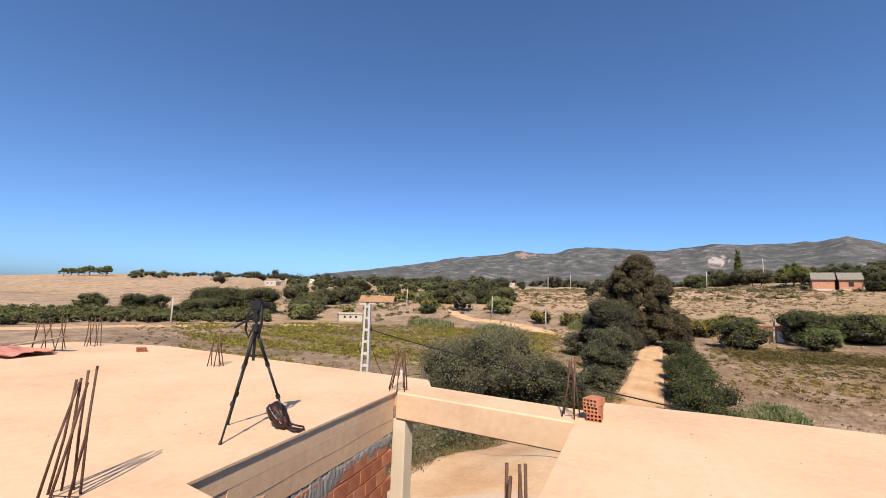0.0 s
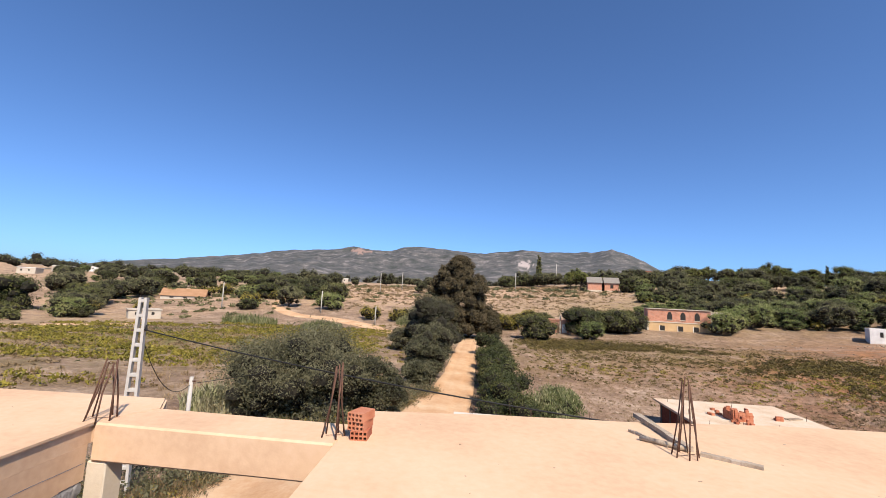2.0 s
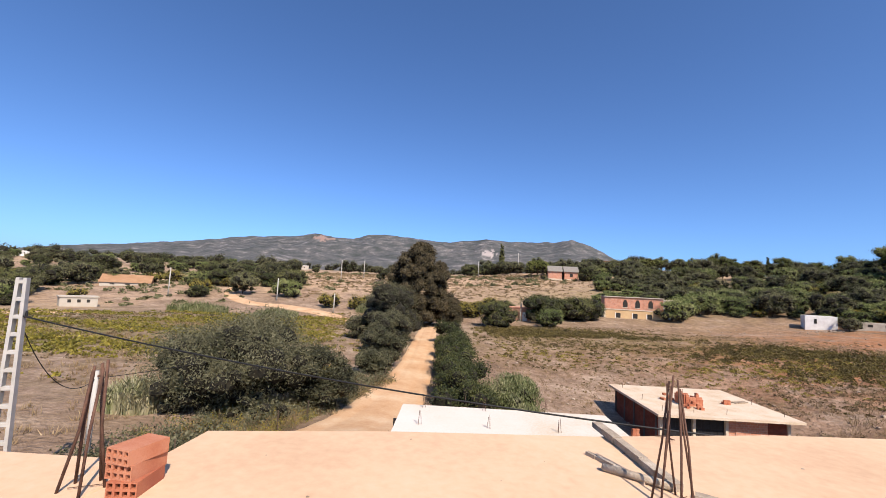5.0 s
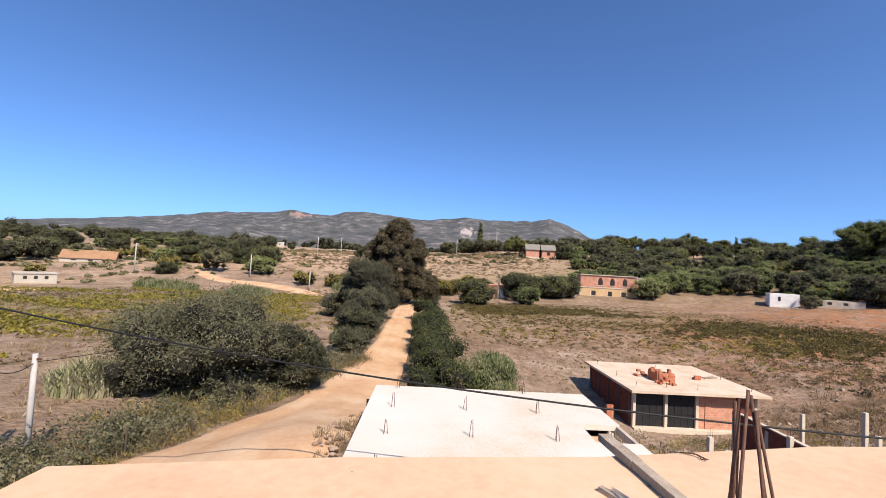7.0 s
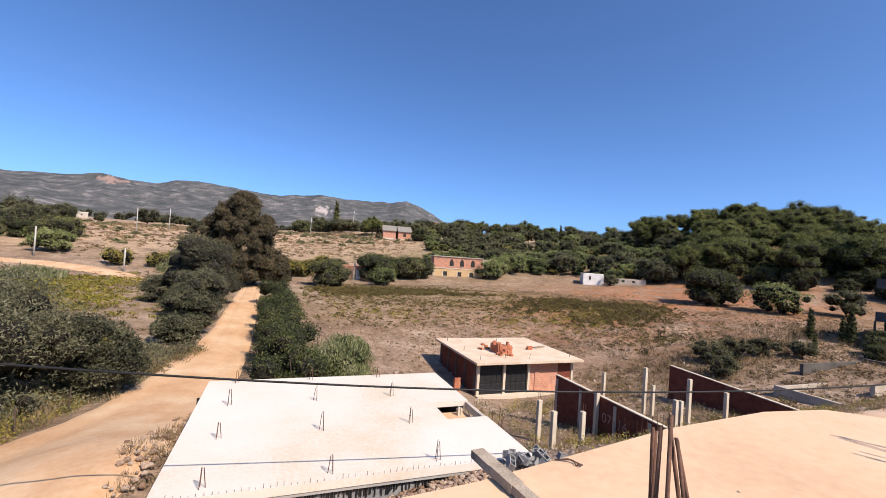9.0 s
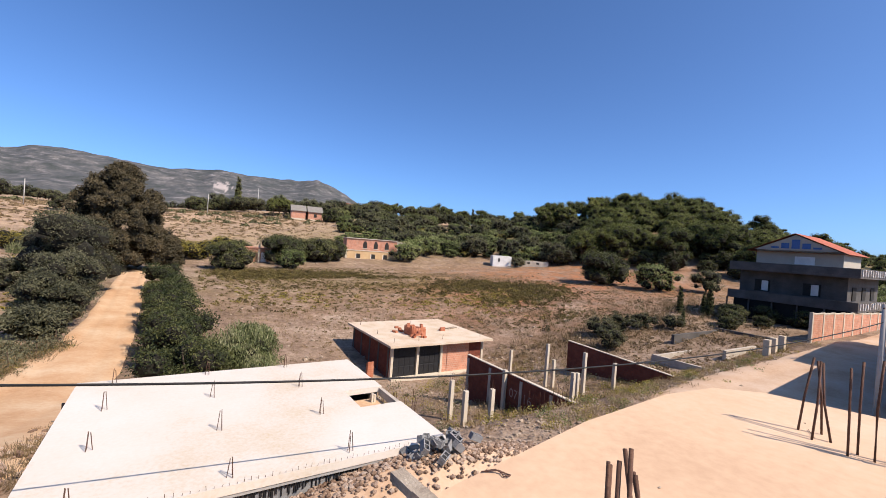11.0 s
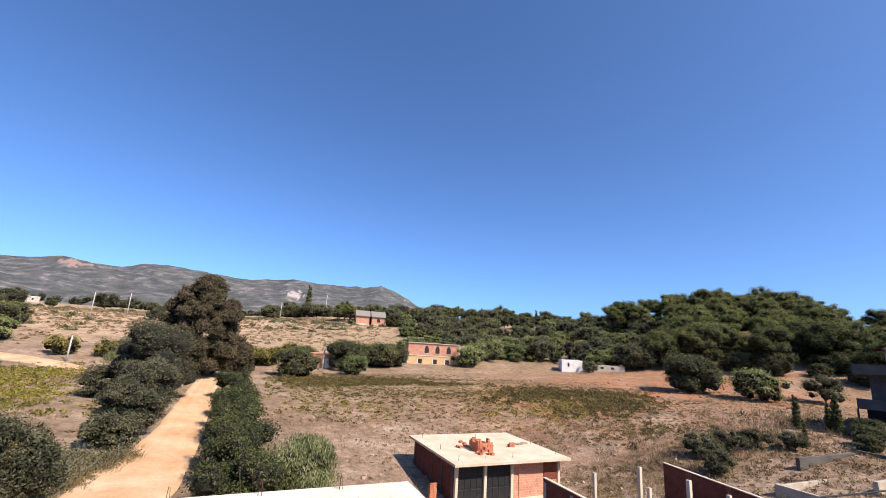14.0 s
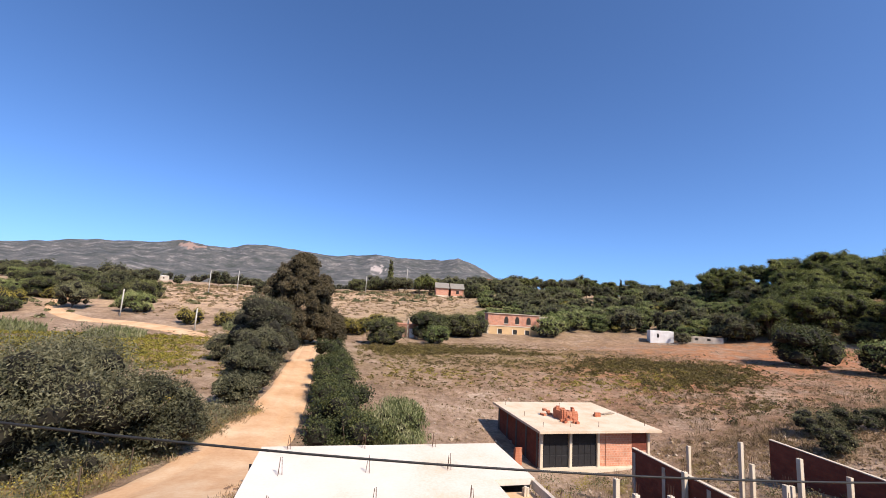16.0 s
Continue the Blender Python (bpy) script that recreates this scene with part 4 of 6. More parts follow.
def foliage(name, lobes, n, size, mat, seed, slim=2.2, shell=(0.72, 1.08), core=0.72, upright=0.0, tri=False, facing=0.9):
    """Lobes (x, y, z, rx, ry, rz) clad with n leaf blades, over lumpy near-black inner masses that paint the shade
    inside the crown.
    """
    rnd = np.random.RandomState(seed)
    lob = np.array(lobes, float)
    w = (lob[:, 3] * lob[:, 4] * lob[:, 5]) ** 0.67
    pick = rnd.choice(len(lob), n, p=w / w.sum())
    d = sphere_dirs(rnd, n)
    d[:, 2] = np.where(d[:, 2] < -0.35, -d[:, 2], d[:, 2])
    rad = (rnd.uniform(shell[0], shell[1], n) + (rnd.rand(n) < 0.12) * rnd.uniform(0.0, 0.3, n))[:, None]
    c = lob[pick, :3] + d * lob[pick, 3:6] * rad
    a = sphere_dirs(rnd, n)
    a[:, 2] += upright * 2
    a /= np.linalg.norm(a, axis=1)[:, None]
    nrm = d + facing * sphere_dirs(rnd, n)
    b = np.cross(nrm, a)
    b /= np.linalg.norm(b, axis=1)[:, None] + 1e-9
    s = size * rnd.uniform(0.6, 1.4, n)[:, None]
    p0, p2 = c - a * s * slim / 2, c + a * s * slim / 2
    p1, p3 = c + b * s / 2, c - b * s / 2
    if tri:
        co = np.stack((p1, p2, p3), 1).reshape(-1, 3)
        faces = [(3 * i, 3 * i + 1, 3 * i + 2) for i in range(n)]
    else:
        co = np.stack((p0, p1, p2, p3), 1).reshape(-1, 3)
        faces = [(4 * i, 4 * i + 1, 4 * i + 2, 4 * i + 3) for i in range(n)]
    verts = [tuple(v) for v in co]
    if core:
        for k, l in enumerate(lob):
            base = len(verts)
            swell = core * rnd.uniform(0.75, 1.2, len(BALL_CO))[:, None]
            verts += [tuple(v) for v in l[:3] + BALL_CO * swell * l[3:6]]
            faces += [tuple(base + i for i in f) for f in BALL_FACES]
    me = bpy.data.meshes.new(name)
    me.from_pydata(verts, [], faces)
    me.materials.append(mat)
    me.materials.append(CROWN_SHADE)
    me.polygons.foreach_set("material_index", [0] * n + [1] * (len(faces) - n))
    return me


def lobe_crown(rnd, w, h, z0, count, squash=0.7, cone=0.0):
    out = []
    for i in range(count):
        a, u = rnd.uniform(0, 6.28), rnd.random()
        t = rnd.random()
        k = (1 - cone * t) * math.sqrt(max(0.05, 1 - (2 * t - 1) ** 2 * 0.8))
        r = w * 0.36 * math.sqrt(u) * 2 * k * 0.8
        s = w * rnd.uniform(0.09, 0.26) * (1 - 0.4 * cone * t)
        out.append((r * math.cos(a), r * math.sin(a), z0 + h * (0.12 + 0.76 * t), s, s * rnd.uniform(0.85, 1.15), s * squash))
    return out


def tree(name, label, category, at, lobes, n, size, leaf, seed, trunk_h, trunk_r, limbs=5, group="", slim=2.2, core=0.72, upright=0.0, shell=(0.72, 1.08), tri=False, facing=0.9):
    t = thing(name, label, category, at, group=group)
    rnd = random.Random(seed)
    if trunk_h:
        bm = bmesh.new()
        top = max(l[2] for l in lobes) * 0.8
        tube(bm, [(0, 0, -0.4), (0.04, 0.02, trunk_h * 0.5), (rnd.uniform(-.2, .2), rnd.uniform(-.2, .2), trunk_h), (rnd.uniform(-.4, .4), rnd.uniform(-.4, .4), (trunk_h + top) / 2)], [trunk_r * 1.3, trunk_r, trunk_r * 0.85, trunk_r * 0.3], 8)
        for i in range(limbs):
            l = rnd.choice(lobes)
            s = Vector((0, 0, trunk_h * rnd.uniform(0.55, 1.0)))
            e = Vector(l[:3])
            m = s.lerp(e, 0.5) + Vector((rnd.uniform(-.3, .3), rnd.uniform(-.3, .3), 0.25))
            tube(bm, [s, m, e], [trunk_r * 0.5, trunk_r * 0.3, trunk_r * 0.1], 6)
        part("trunk", bm, BARK, t, smooth=True)
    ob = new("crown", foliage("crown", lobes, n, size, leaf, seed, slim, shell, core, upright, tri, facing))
    ob.parent = t
    return t


def gz(x, y):
    return ground_z(x, y)


R = random.Random(11)
# the broad olive beside the road
lob = [(x, y, z + (0.5 if x > 0 else 0.0), a * 0.8, b * 0.8, c * 0.85) for x, y, z, a, b, c in lobe_crown(R, 9.0, 4.9, 0.0, 130, 0.8)]
for k in range(44):
    s = R.uniform(0.45, 0.85)
    lob.append((R.uniform(-4.2, 4.4), R.uniform(-3.9, -1.2), R.uniform(-0.1, 1.5), s, s, s * 0.8))
tree("olive_tree", "broad grey-green wild olive tree beside the road", "tree", (-15.6, 29.0, gz(-15.6, 29)), lob, 72000, 0.058, L_OLIVE_DARK, 3, 1.4, 0.28, 30, slim=3.2, core=0.5, shell=(0.5, 1.3), upright=0.15)
lob = lobe_crown(R, 3.9, 3.6, 0.5, 40, 0.85)
tree("olive_tree", "smaller grey-green olive tree beside the road", "tree", (-9.9, 29.6, gz(-9.9, 29.6)), lob, 22000, 0.065, L_OLIVE_DARK, 4, 1.0, 0.15, 8, slim=2.6, core=0.66, shell=(0.6, 1.15))
# bushes on the left verge of the road up to the tall tree
for i, (x, y, w, h) in enumerate([(-8.9, 44, 3.0, 2.4), (-9.3, 49, 4.4, 4.2), (-9.6, 56, 5.4, 5.6), (-10.4, 64, 8.0, 9.0), (-12.5, 72, 6.5, 7.0), (-15, 66, 4.5, 3.5)]):
    lob = lobe_crown(R, w, h, 0.0, 44, 0.9)
    tree("roadside_bush", "grey-green bush crowding the road verge", "bush", (x, y, gz(x, y)), lob, 15000, 0.085, L_OLIVE_DARK, 20 + i, 0.6, 0.1, 4, group="verge bushes", slim=2.4)
# the tall dark cypress-like tree
lob = []
for k in range(300):
    t = R.random() ** 1.05
    rr = 7.5 * (1 - t ** 3.2) ** 0.75 * (0.85 + 0.15 * min(1, 4 * t)) + 0.15
    a = R.uniform(0, 6.28)
    q = rr * R.random() ** 0.4 * 0.92
    s = R.uniform(0.9, 1.35) * (1 - 0.35 * t)
    lob.append((q * math.cos(a), q * math.sin(a), 1.0 + 15.9 * t, s, s, s * 1.15))
tree("cypress_tree", "tall dark brownish-green cypress at the end of the road", "tree", (-8.3, 88, gz(-8.3, 88)), lob, 105000, 0.14, L_CYPRESS, 6, 3.0, 0.35, 6, slim=2.2, shell=(0.65, 1.2))
lob = lobe_crown(R, 5.0, 6.0, 0.3, 26, 0.9, 0.5)
tree("cypress_tree", "shorter dark cypress beside the tall one", "tree", (-1.6, 87, gz(-1.6, 87)), lob, 14000, 0.14, L_CYPRESS, 7, 2.0, 0.25, 5, shell=(0.65, 1.2))


def hedge():
    h = thing("hedge", "tall dark green hedge along the road", "hedge", (0.3, 36, gz(0.3, 36)))
    lob = []
    for k in range(96):
        t = k / 95
        y = -5.5 + 38 * t
        w = 3.0 - 0.9 * t
        x = -1.2 * t + R.uniform(-w, w) * 0.6 + 0.1 - 1.0 * min(1, max(0, (t - 0.3)))
        lob.append((x, y, R.uniform(0.6, 3.0 + 0.6 * t) * (0.62 if t < 0.05 else 1) + (gz(0, 36 + y) - gz(0.3, 36)), 1.1, 1.1, 1.0))
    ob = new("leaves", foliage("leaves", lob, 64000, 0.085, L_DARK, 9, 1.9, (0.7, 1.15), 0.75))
    ob.parent = h
    for k in range(12):
        bm = bmesh.new()
        y = -5 + 3.1 * k
        b = gz(0, 36 + y) - gz(0.3, 36)
        tube(bm, [(0, y, b - 0.3), (0.1, y, b + 0.8), (R.uniform(-.4, .4), y + 0.3, b + 2.4)], [0.09, 0.07, 0.03], 6)
        part("stem", bm, BARK, h)


hedge()


def reeds(name, x, y, w, d, h, n, leaf, seed, label):
    rnd = np.random.RandomState(seed)
    co, faces = [], []
    z0 = gz(x, y)
    for i in range(n):
        a, q = rnd.uniform(0, 6.28), math.sqrt(rnd.rand())
        px, py = q * w / 2 * math.cos(a), q * d / 2 * math.sin(a)
        hh = h * rnd.uniform(0.5, 1.05) * (1.1 - 0.5 * q)
        b = gz(x + px, y + py) - z0 - 0.05
        la, ll = rnd.uniform(0, 6.28), rnd.uniform(0.1, 0.45) * hh
        s = rnd.uniform(0.03, 0.07)
        dx, dy = math.cos(la), math.sin(la)
        k = len(co)
        co += [(px - dy * s, py + dx * s, b), (px + dy * s, py - dx * s, b),
               (px + dx * ll * 0.35 + dy * s, py + dy * ll * 0.35 - dx * s, b + hh * 0.6), (px + dx * ll * 0.35 - dy * s, py + dy * ll * 0.35 + dx * s, b + hh * 0.6),
               (px + dx * ll * 1.3, py + dy * ll * 1.3, b + hh)]
        faces += [(k, k + 1, k + 2, k + 3), (k + 3, k + 2, k + 4)]
    me = bpy.data.meshes.new(name)
    me.from_pydata(co, [], faces)
    me.materials.append(leaf)
    ob = new(name, me)
    ob.location = (x, y, z0)
    return tagged(ob, label, "reeds")


lob = lobe_crown(R, 4.6, 3.3, 0.0, 60, 0.9)
tree("pale_bush", "pale grey-green willowy bush at the end of the hedge", "bush", (4.0, 35.0, gz(4.0, 35.0)), lob, 26000, 0.055, L_REED, 5, 0.6, 0.1, 8, slim=4.5, core=0.5, upright=0.8, shell=(0.6, 1.3))
reeds("reed_clump", -20.5, 26.0, 4.2, 3.4, 2.2, 1600, L_REED, 6, "bright green reeds beside the utility pole")
for i, (x, y, w, d, h) in enumerate([(64, 128, 22, 8, 4.5), (84, 138, 26, 9, 4.5), (104, 146, 24, 8, 4.5), (-60, 96, 14, 7, 3), (-20, 108, 12, 6, 3.5), (-40, 92, 10, 6, 2.6)]):
    reeds("reed_bed", x, y, w, d, h, 1500, L_REED, 30 + i, "dense bed of green reeds in the valley")


# bushes and trees of the middle distance: a few kinds, set out many times
def scaled_copy(proto, x, y, s, turn):
    c = copy_thing(proto, pose(x, y, gz(x, y) - 0.05, 0, 0, turn))
    c.scale = (s, s, s * (0.92 + 0.16 * abs(math.sin(turn))))
    return c


protos = {}
for k, (key, label, w, h, leaf, n, size, z0) in enumerate([
        ("round_bush", "rounded dark green carob bush in the field", 5.0, 3.6, L_DARK, 7600, 0.13, 0.0),
        ("green_bush", "bushy mid-green shrub in the valley", 4.2, 3.0, L_GREEN, 4200, 0.14, 0.0),
        ("olive_bush", "grey-green olive on the hillside", 5.5, 4.2, L_OLIVE, 4400, 0.16, 0.6),
        ("yellow_bush", "yellow-green bush beside the field", 3.6, 2.4, L_YELLOW, 2800, 0.13, 0.0)]):
    for v in range(2):
        lob = lobe_crown(R, w, h, z0, 64 if key == "round_bush" else 40, 0.85)
        protos[key, v] = tree(key, label, "bush", (0, 0, 0), lob, n, size, leaf, 50 + 3 * k + v, 0.8 if z0 else 0.5, 0.14, 5, group=key + "es", tri=True, facing=0.6, core=0.66, shell=(0.70, 1.14))
for v in range(3):
    lob = []
    for i in range(40):
        a, q = R.uniform(0, 6.28), math.sqrt(R.random()) * 3.9
        s = R.uniform(0.85, 1.4)
        lob.append((q * math.cos(a), q * math.sin(a), 1.3 + 6.2 * (0.30 + 0.70 * R.random() ** 0.5) * (1 - (q / 4.9) ** 2) ** 0.7 + 0.5, s, s, s * 0.85))
    protos["pine", v] = tree("pine_tree", "umbrella pine with a dense rounded crown", "tree", (0, 0, 0), lob, 9000, 0.15, L_PINE, 80 + v, 1.8, 0.24, 6, group="pine wood", tri=True, facing=0.45, core=0.64, shell=(0.72, 1.12))
lob = [(0.25 * math.sin(3 * t), 0.25 * math.cos(2 * t), 0.8 + 8.5 * t / 14, 1.0 * (1 - (t / 15) ** 2) + 0.15, 1.0 * (1 - (t / 15) ** 2) + 0.15, 0.9) for t in range(15)]
protos["column", 0] = tree("slender_cypress", "slender dark cypress on the skyline", "tree", (0, 0, 0), lob, 2200, 0.2, L_DARK, 90, 1.0, 0.14, 2, group="slender cypresses")

used = set()


def place(key, x, y, s=1.0, v=None):
    v = R.randrange(sum(1 for k in protos if k[0] == key)) if v is None else v
    turn = R.uniform(0, 360)
    p = protos[key, v]
    if (key, v) in used:
        scaled_copy(p, x, y, s, turn)
    else:
        used.add((key, v))
        p.matrix_basis = pose(x, y, gz(x, y) - 0.05, 0, 0, turn)
        p.scale = (s, s, s)


def at_polar(key, az, d, s=1.0, v=None):
    if 10 < az < 17 and 130 < d < 195 or 0.5 < az < 10 and 150 < d < 225 or -24 < az < -14 and 105 < d < 128 or -42 < az < -32.5 and 112 < d < 166:
        return
    x, y = polar(az, d)
    place(key, x - 0.7, y + 1.5, s, v)


# field edge in front of the ochre house
for x, y, s in [(8.9, 94, 1.45), (20.6, 103, 1.6), (22.5, 107, 1.5), (30.0, 108, 1.5), (33.2, 109, 1.45), (27, 112, 1.3), (12, 112, 1.0)]:
    place("round_bush", x, y, s)
place("green_bush", 21.3, 95.5, 1.3)
for x, y in [(4, 106), (1, 108), (6, 110), (-2, 106), (9, 114), (59, 112), (-26, 112), (-34, 112)]:
    place("yellow_bush", x, y, 1.4)
for x, y, s in [(54.5, 108, 1.7), (57.5, 111, 1.6), (62, 116, 1.6), (66, 116, 1.9), (72, 118, 1.5), (77, 116, 1.4), (91, 98, 1.2), (87.6, 101.8, 0.9)]:
    place("green_bush", x, y, s)
place("round_bush", 81.8, 61.8, 1.85)
place("green_bush", 85.3, 51, 1.7)
place("olive_bush", 94, 45.5, 1.0)
place("olive_bush", 85.6, 94.2, 0.62)
for k in range(4):
    place("round_bush", -118 - 3.2 * k + R.uniform(-3, 3), 66 + 3.3 * k + R.uniform(-3, 3), R.uniform(0.9, 1.5))
for x, y in [(47, 33), (50.5, 32.5), (53, 30), (44, 34), (40, 30)]:
    place("olive_bush", x, y, R.uniform(0.35, 0.55))
for x, y, s in [(63.9, 35.1, 0.42), (65.9, 31.9, 0.5), (66.6, 33.0, 0.36), (55.0, 30.0, 0.25)]:
    place("column", x, y, s, 0)
for x, y, s in [(61, 27, 0.5), (66, 29, 0.6), (58, 26, 0.4), (69, 26, 0.55), (69.5, 22, 0.6), (64, 24.5, 0.4)]:
    place("round_bush", x, y, s)
for x, y, s in [(88, 17.6, 0.8), (92, 19, 0.9), (97, 20, 1.0), (104, 21, 1.1), (110, 24, 1.2), (118, 27, 1.2)]:
    place("green_bush", x, y, s)
# the green valley and the wooded skyline to the right
for i in range(250):
    az = R.uniform(19, 51)
    d = R.uniform(132, 205)
    at_polar(R.choice(["green_bush", "olive_bush", "green_bush", "green_bush", "yellow_bush"]), az, d, R.uniform(0.7, 1.4))
for i in range(120):
    az = R.uniform(16, 48)
    d = R.uniform(205, 320)
    at_polar(R.choice(["olive_bush", "round_bush", "green_bush"]), az, d, R.uniform(1.1, 1.9))
for i in range(105):
    az = R.uniform(51.5, 71)
    d = R.uniform(150, 205)
    at_polar("pine", az, d, R.uniform(0.8, 1.35) * (0.8 if az > 67 else 1))
for az, d, s in [(45.6, 185, 1.3), (47.0, 188, 1.4), (48.4, 186, 1.35), (46.4, 192, 1.35), (49.6, 190, 1.3)]:
    at_polar("pine", az, d, s)
for i in range(70):
    at_polar(R.choice(["round_bush", "round_bush", "pine"]), R.uniform(51, 73), R.uniform(132, 160), R.uniform(0.8, 1.4))
for i in range(130):
    at_polar(R.choice(["pine", "green_bush", "green_bush", "green_bush", "round_bush", "yellow_bush"]), R.uniform(70, 86), R.uniform(118, 270), R.uniform(0.5, 1.1))
for az, d in [(83.0, 230)]:
    at_polar("column", az, d, 1.9)
for k in range(7):
    at_polar("column", 44.0 + 0.42 * k, 300 + 3 * k, 0.9 + 0.1 * (k % 3))
at_polar("column", 6.36, 290, 1.9)
for az, d, k in [(10.2, 226, 1.0), (10.9, 228, 1.15), (11.5, 226, 1.0)]:
    place("pine", *polar(az, d), k)
at_polar("column", 36.5, 270, 1.0)
for az, d, k in [(24.6, 262, 0.75), (26.1, 268, 0.8), (29.4, 270, 0.7), (31.8, 262, 0.95), (33.2, 266, 0.8), (37.6, 258, 1.0), (40.4, 262, 0.85), (42.6, 252, 1.05), (43.4, 240, 0.9), (22.4, 258, 0.7), (28.0, 266, 0.75), (35.2, 262, 0.85), (39.0, 262, 0.8)]:
    at_polar("pine", az, d, 1.3 * k)
# the plateau behind the field and the hills to the left
for i in range(60):
    at_polar(R.choice(["olive_bush", "round_bush"]), R.uniform(1.5, 19), R.uniform(230, 330), R.uniform(1.1, 1.8))
for i in range(105):
    at_polar(R.choice(["olive_bush", "round_bush", "green_bush"]), R.uniform(-50, -24), R.uniform(150, 330), R.uniform(0.8, 1.5))
for i in range(26):
    at_polar(R.choice(["olive_bush", "round_bush"]), R.uniform(-24, 0), R.uniform(175, 330), R.uniform(0.7, 1.5))
for i in range(60):
    at_polar(R.choice(["green_bush", "olive_bush", "round_bush", "yellow_bush"]), R.uniform(-50, -21), R.uniform(122, 190), R.uniform(0.8, 1.6))
for i in range(16):
    at_polar("round_bush", R.uniform(-60.5, -53.5), R.uniform(150, 168), R.uniform(1.6, 2.15))
for az in (-66.5, -64.6, -70.5):
    at_polar("round_bush", az, 160, 1.3)


def far_wood(name, spots, leaf, size, seed, label, per=150):
    lob = []
    for az, d, s in spots:
        x, y = polar(az, d)
        for k in range(4):
            q = s * R.uniform(0.3, 0.55)
            px, py = x + R.uniform(-s, s) * 0.6, y + R.uniform(-s, s) * 0.6
            lob.append((px, py, gz(px, py) + q * R.uniform(0.4, 1.3), q, q, q * R.uniform(0.7, 1.0)))
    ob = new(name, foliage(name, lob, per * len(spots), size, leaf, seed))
    tagged(ob, label, "woodland", kind="stuff")


far_wood("far_wood", [(R.uniform(-58, 3), R.uniform(330, 640), R.uniform(5, 9)) for _ in range(150)], L_OLIVE, 0.5, 61, "scattered olive woods on the far slopes")
far_wood("far_orchard", [(R.uniform(-84, -53), R.uniform(116, 156), R.uniform(1.6, 2.5)) for _ in range(430)], L_DARK, 0.2, 62, "dense dark orchard on the valley floor")
far_wood("far_hill_trees", [(R.uniform(-66, -52), R.uniform(430, 560), R.uniform(3.5, 6)) for _ in range(45)], L_OLIVE, 0.5, 63, "rows of olives on the tan hill")
for i in range(10):
    at_polar("pine", R.uniform(-71.5, -67.5), R.uniform(480, 520), R.uniform(0.6, 1.1))
for p in [p for k, p in protos.items() if k not in used]:
    p.location = (0, -400, gz(0, -400))


# low scrub and dry grass, uncountable
def scrub(name, spots, size, leaf, seed, label, blades=26, tall=0.7, blade=0.09, grass=False):
    rnd = np.random.RandomState(seed)
    co, faces = [], []
    for x, y, s in spots:
        s = s * size
        m = blades
        d = sphere_dirs(rnd, m)
        d[:, 2] = np.abs(d[:, 2])
        c = d * s * rnd.uniform(0.35, 1.0, m)[:, None] * np.array((1, 1, tall)) + np.array((x, y, ground_z(x, y)))
        a = sphere_dirs(rnd, m) * (0.45 if grass else 1.0) + d * 0.6 + (np.array((0, 0, 0.8)) if grass else 0.0)
        a /= np.linalg.norm(a, axis=1)[:, None]
        b = np.cross(a, sphere_dirs(rnd, m))
        b /= np.linalg.norm(b, axis=1)[:, None] + 1e-9
        w = blade * (0.6 + s) * rnd.uniform(0.7, 1.5, m)[:, None]
        long, wide = (3.2, 0.28) if grass else (1.3, 0.75)
        for p in np.stack((c - a * w * long, c + b * w * wide, c + a * w * long, c - b * w * wide), 1):
            k = len(co)
            co.extend(map(tuple, p))
            faces.append((k, k + 1, k + 2, k + 3))
    me = bpy.data.meshes.new(name)
    me.from_pydata(co, [], faces)
    me.materials.append(leaf)
    return tagged(new(name, me), label, "scrub", kind="stuff")


def clear(x, y):
    """Away from roads and buildings."""
    if -8.5 - 4 * (y < 20) < x < 0.5 and y < 95:
        return False
    if -4.5 < x < 8 and y < 23 or 15 < x < 29 and 34 < y < 48:
        return False
    return not (x > -25 and abs(y - (9.2 + 0.1 * x)) < 5.4)


def strew(n, az0, az1, d0, d1, seed, near=2.0, patch=0.0, freq=0.05):
    rnd = random.Random(seed)
    out = []
    while len(out) < n:
        az, d = rnd.uniform(az0, az1), d0 + (d1 - d0) * rnd.random() ** (1 / near)
        x, y = polar(az, d)
        if rnd.random() > min(1, (az - az0) / 7, (az1 - az) / 7, (d - d0) / 8 + 0.15, (d1 - d) / 8 + 0.15):
            continue
        if clear(x, y) and noise.noise((x * freq * 0.7, y * freq * 2.6, seed)) > patch - 0.35 * rnd.random():
            out.append((x, y, rnd.uniform(0.5, 1.3)))
    return out


scrub("field_shrubs", strew(1700, 2, 50, 58, 92, 1, patch=0.22, freq=0.03), 0.62, L_FIELD, 1, "olive-brown low shrubs in patches across the field", 46, 0.85, 0.065)
scrub("yellow_scrub", strew(420, 4, 46, 60, 90, 61, patch=0.2, freq=0.03), 0.5, L_YELLOW, 61, "mustard-tipped scrub in the field", 20, 0.6, 0.07)
scrub("terrace_scrub", strew(1500, -24, 18, 122, 250, 62, patch=0.08, freq=0.035), 0.8, L_BROWN, 62, "brown scrub in bands on the far terraces", 16, 0.5, 0.13)
scrub("terrace_grass", strew(1600, -24, 18, 122, 250, 63, patch=0.1, freq=0.03), 0.9, L_DRY, 63, "pale straw in bands on the far terraces", 14, 0.4, 0.13)
scrub("terrace_bushes", strew(130, -24, 18, 130, 250, 64, patch=0.15, freq=0.02), 1.6, L_OLIVE, 64, "low dark bushes along the terrace banks", 60, 0.7, 0.14)
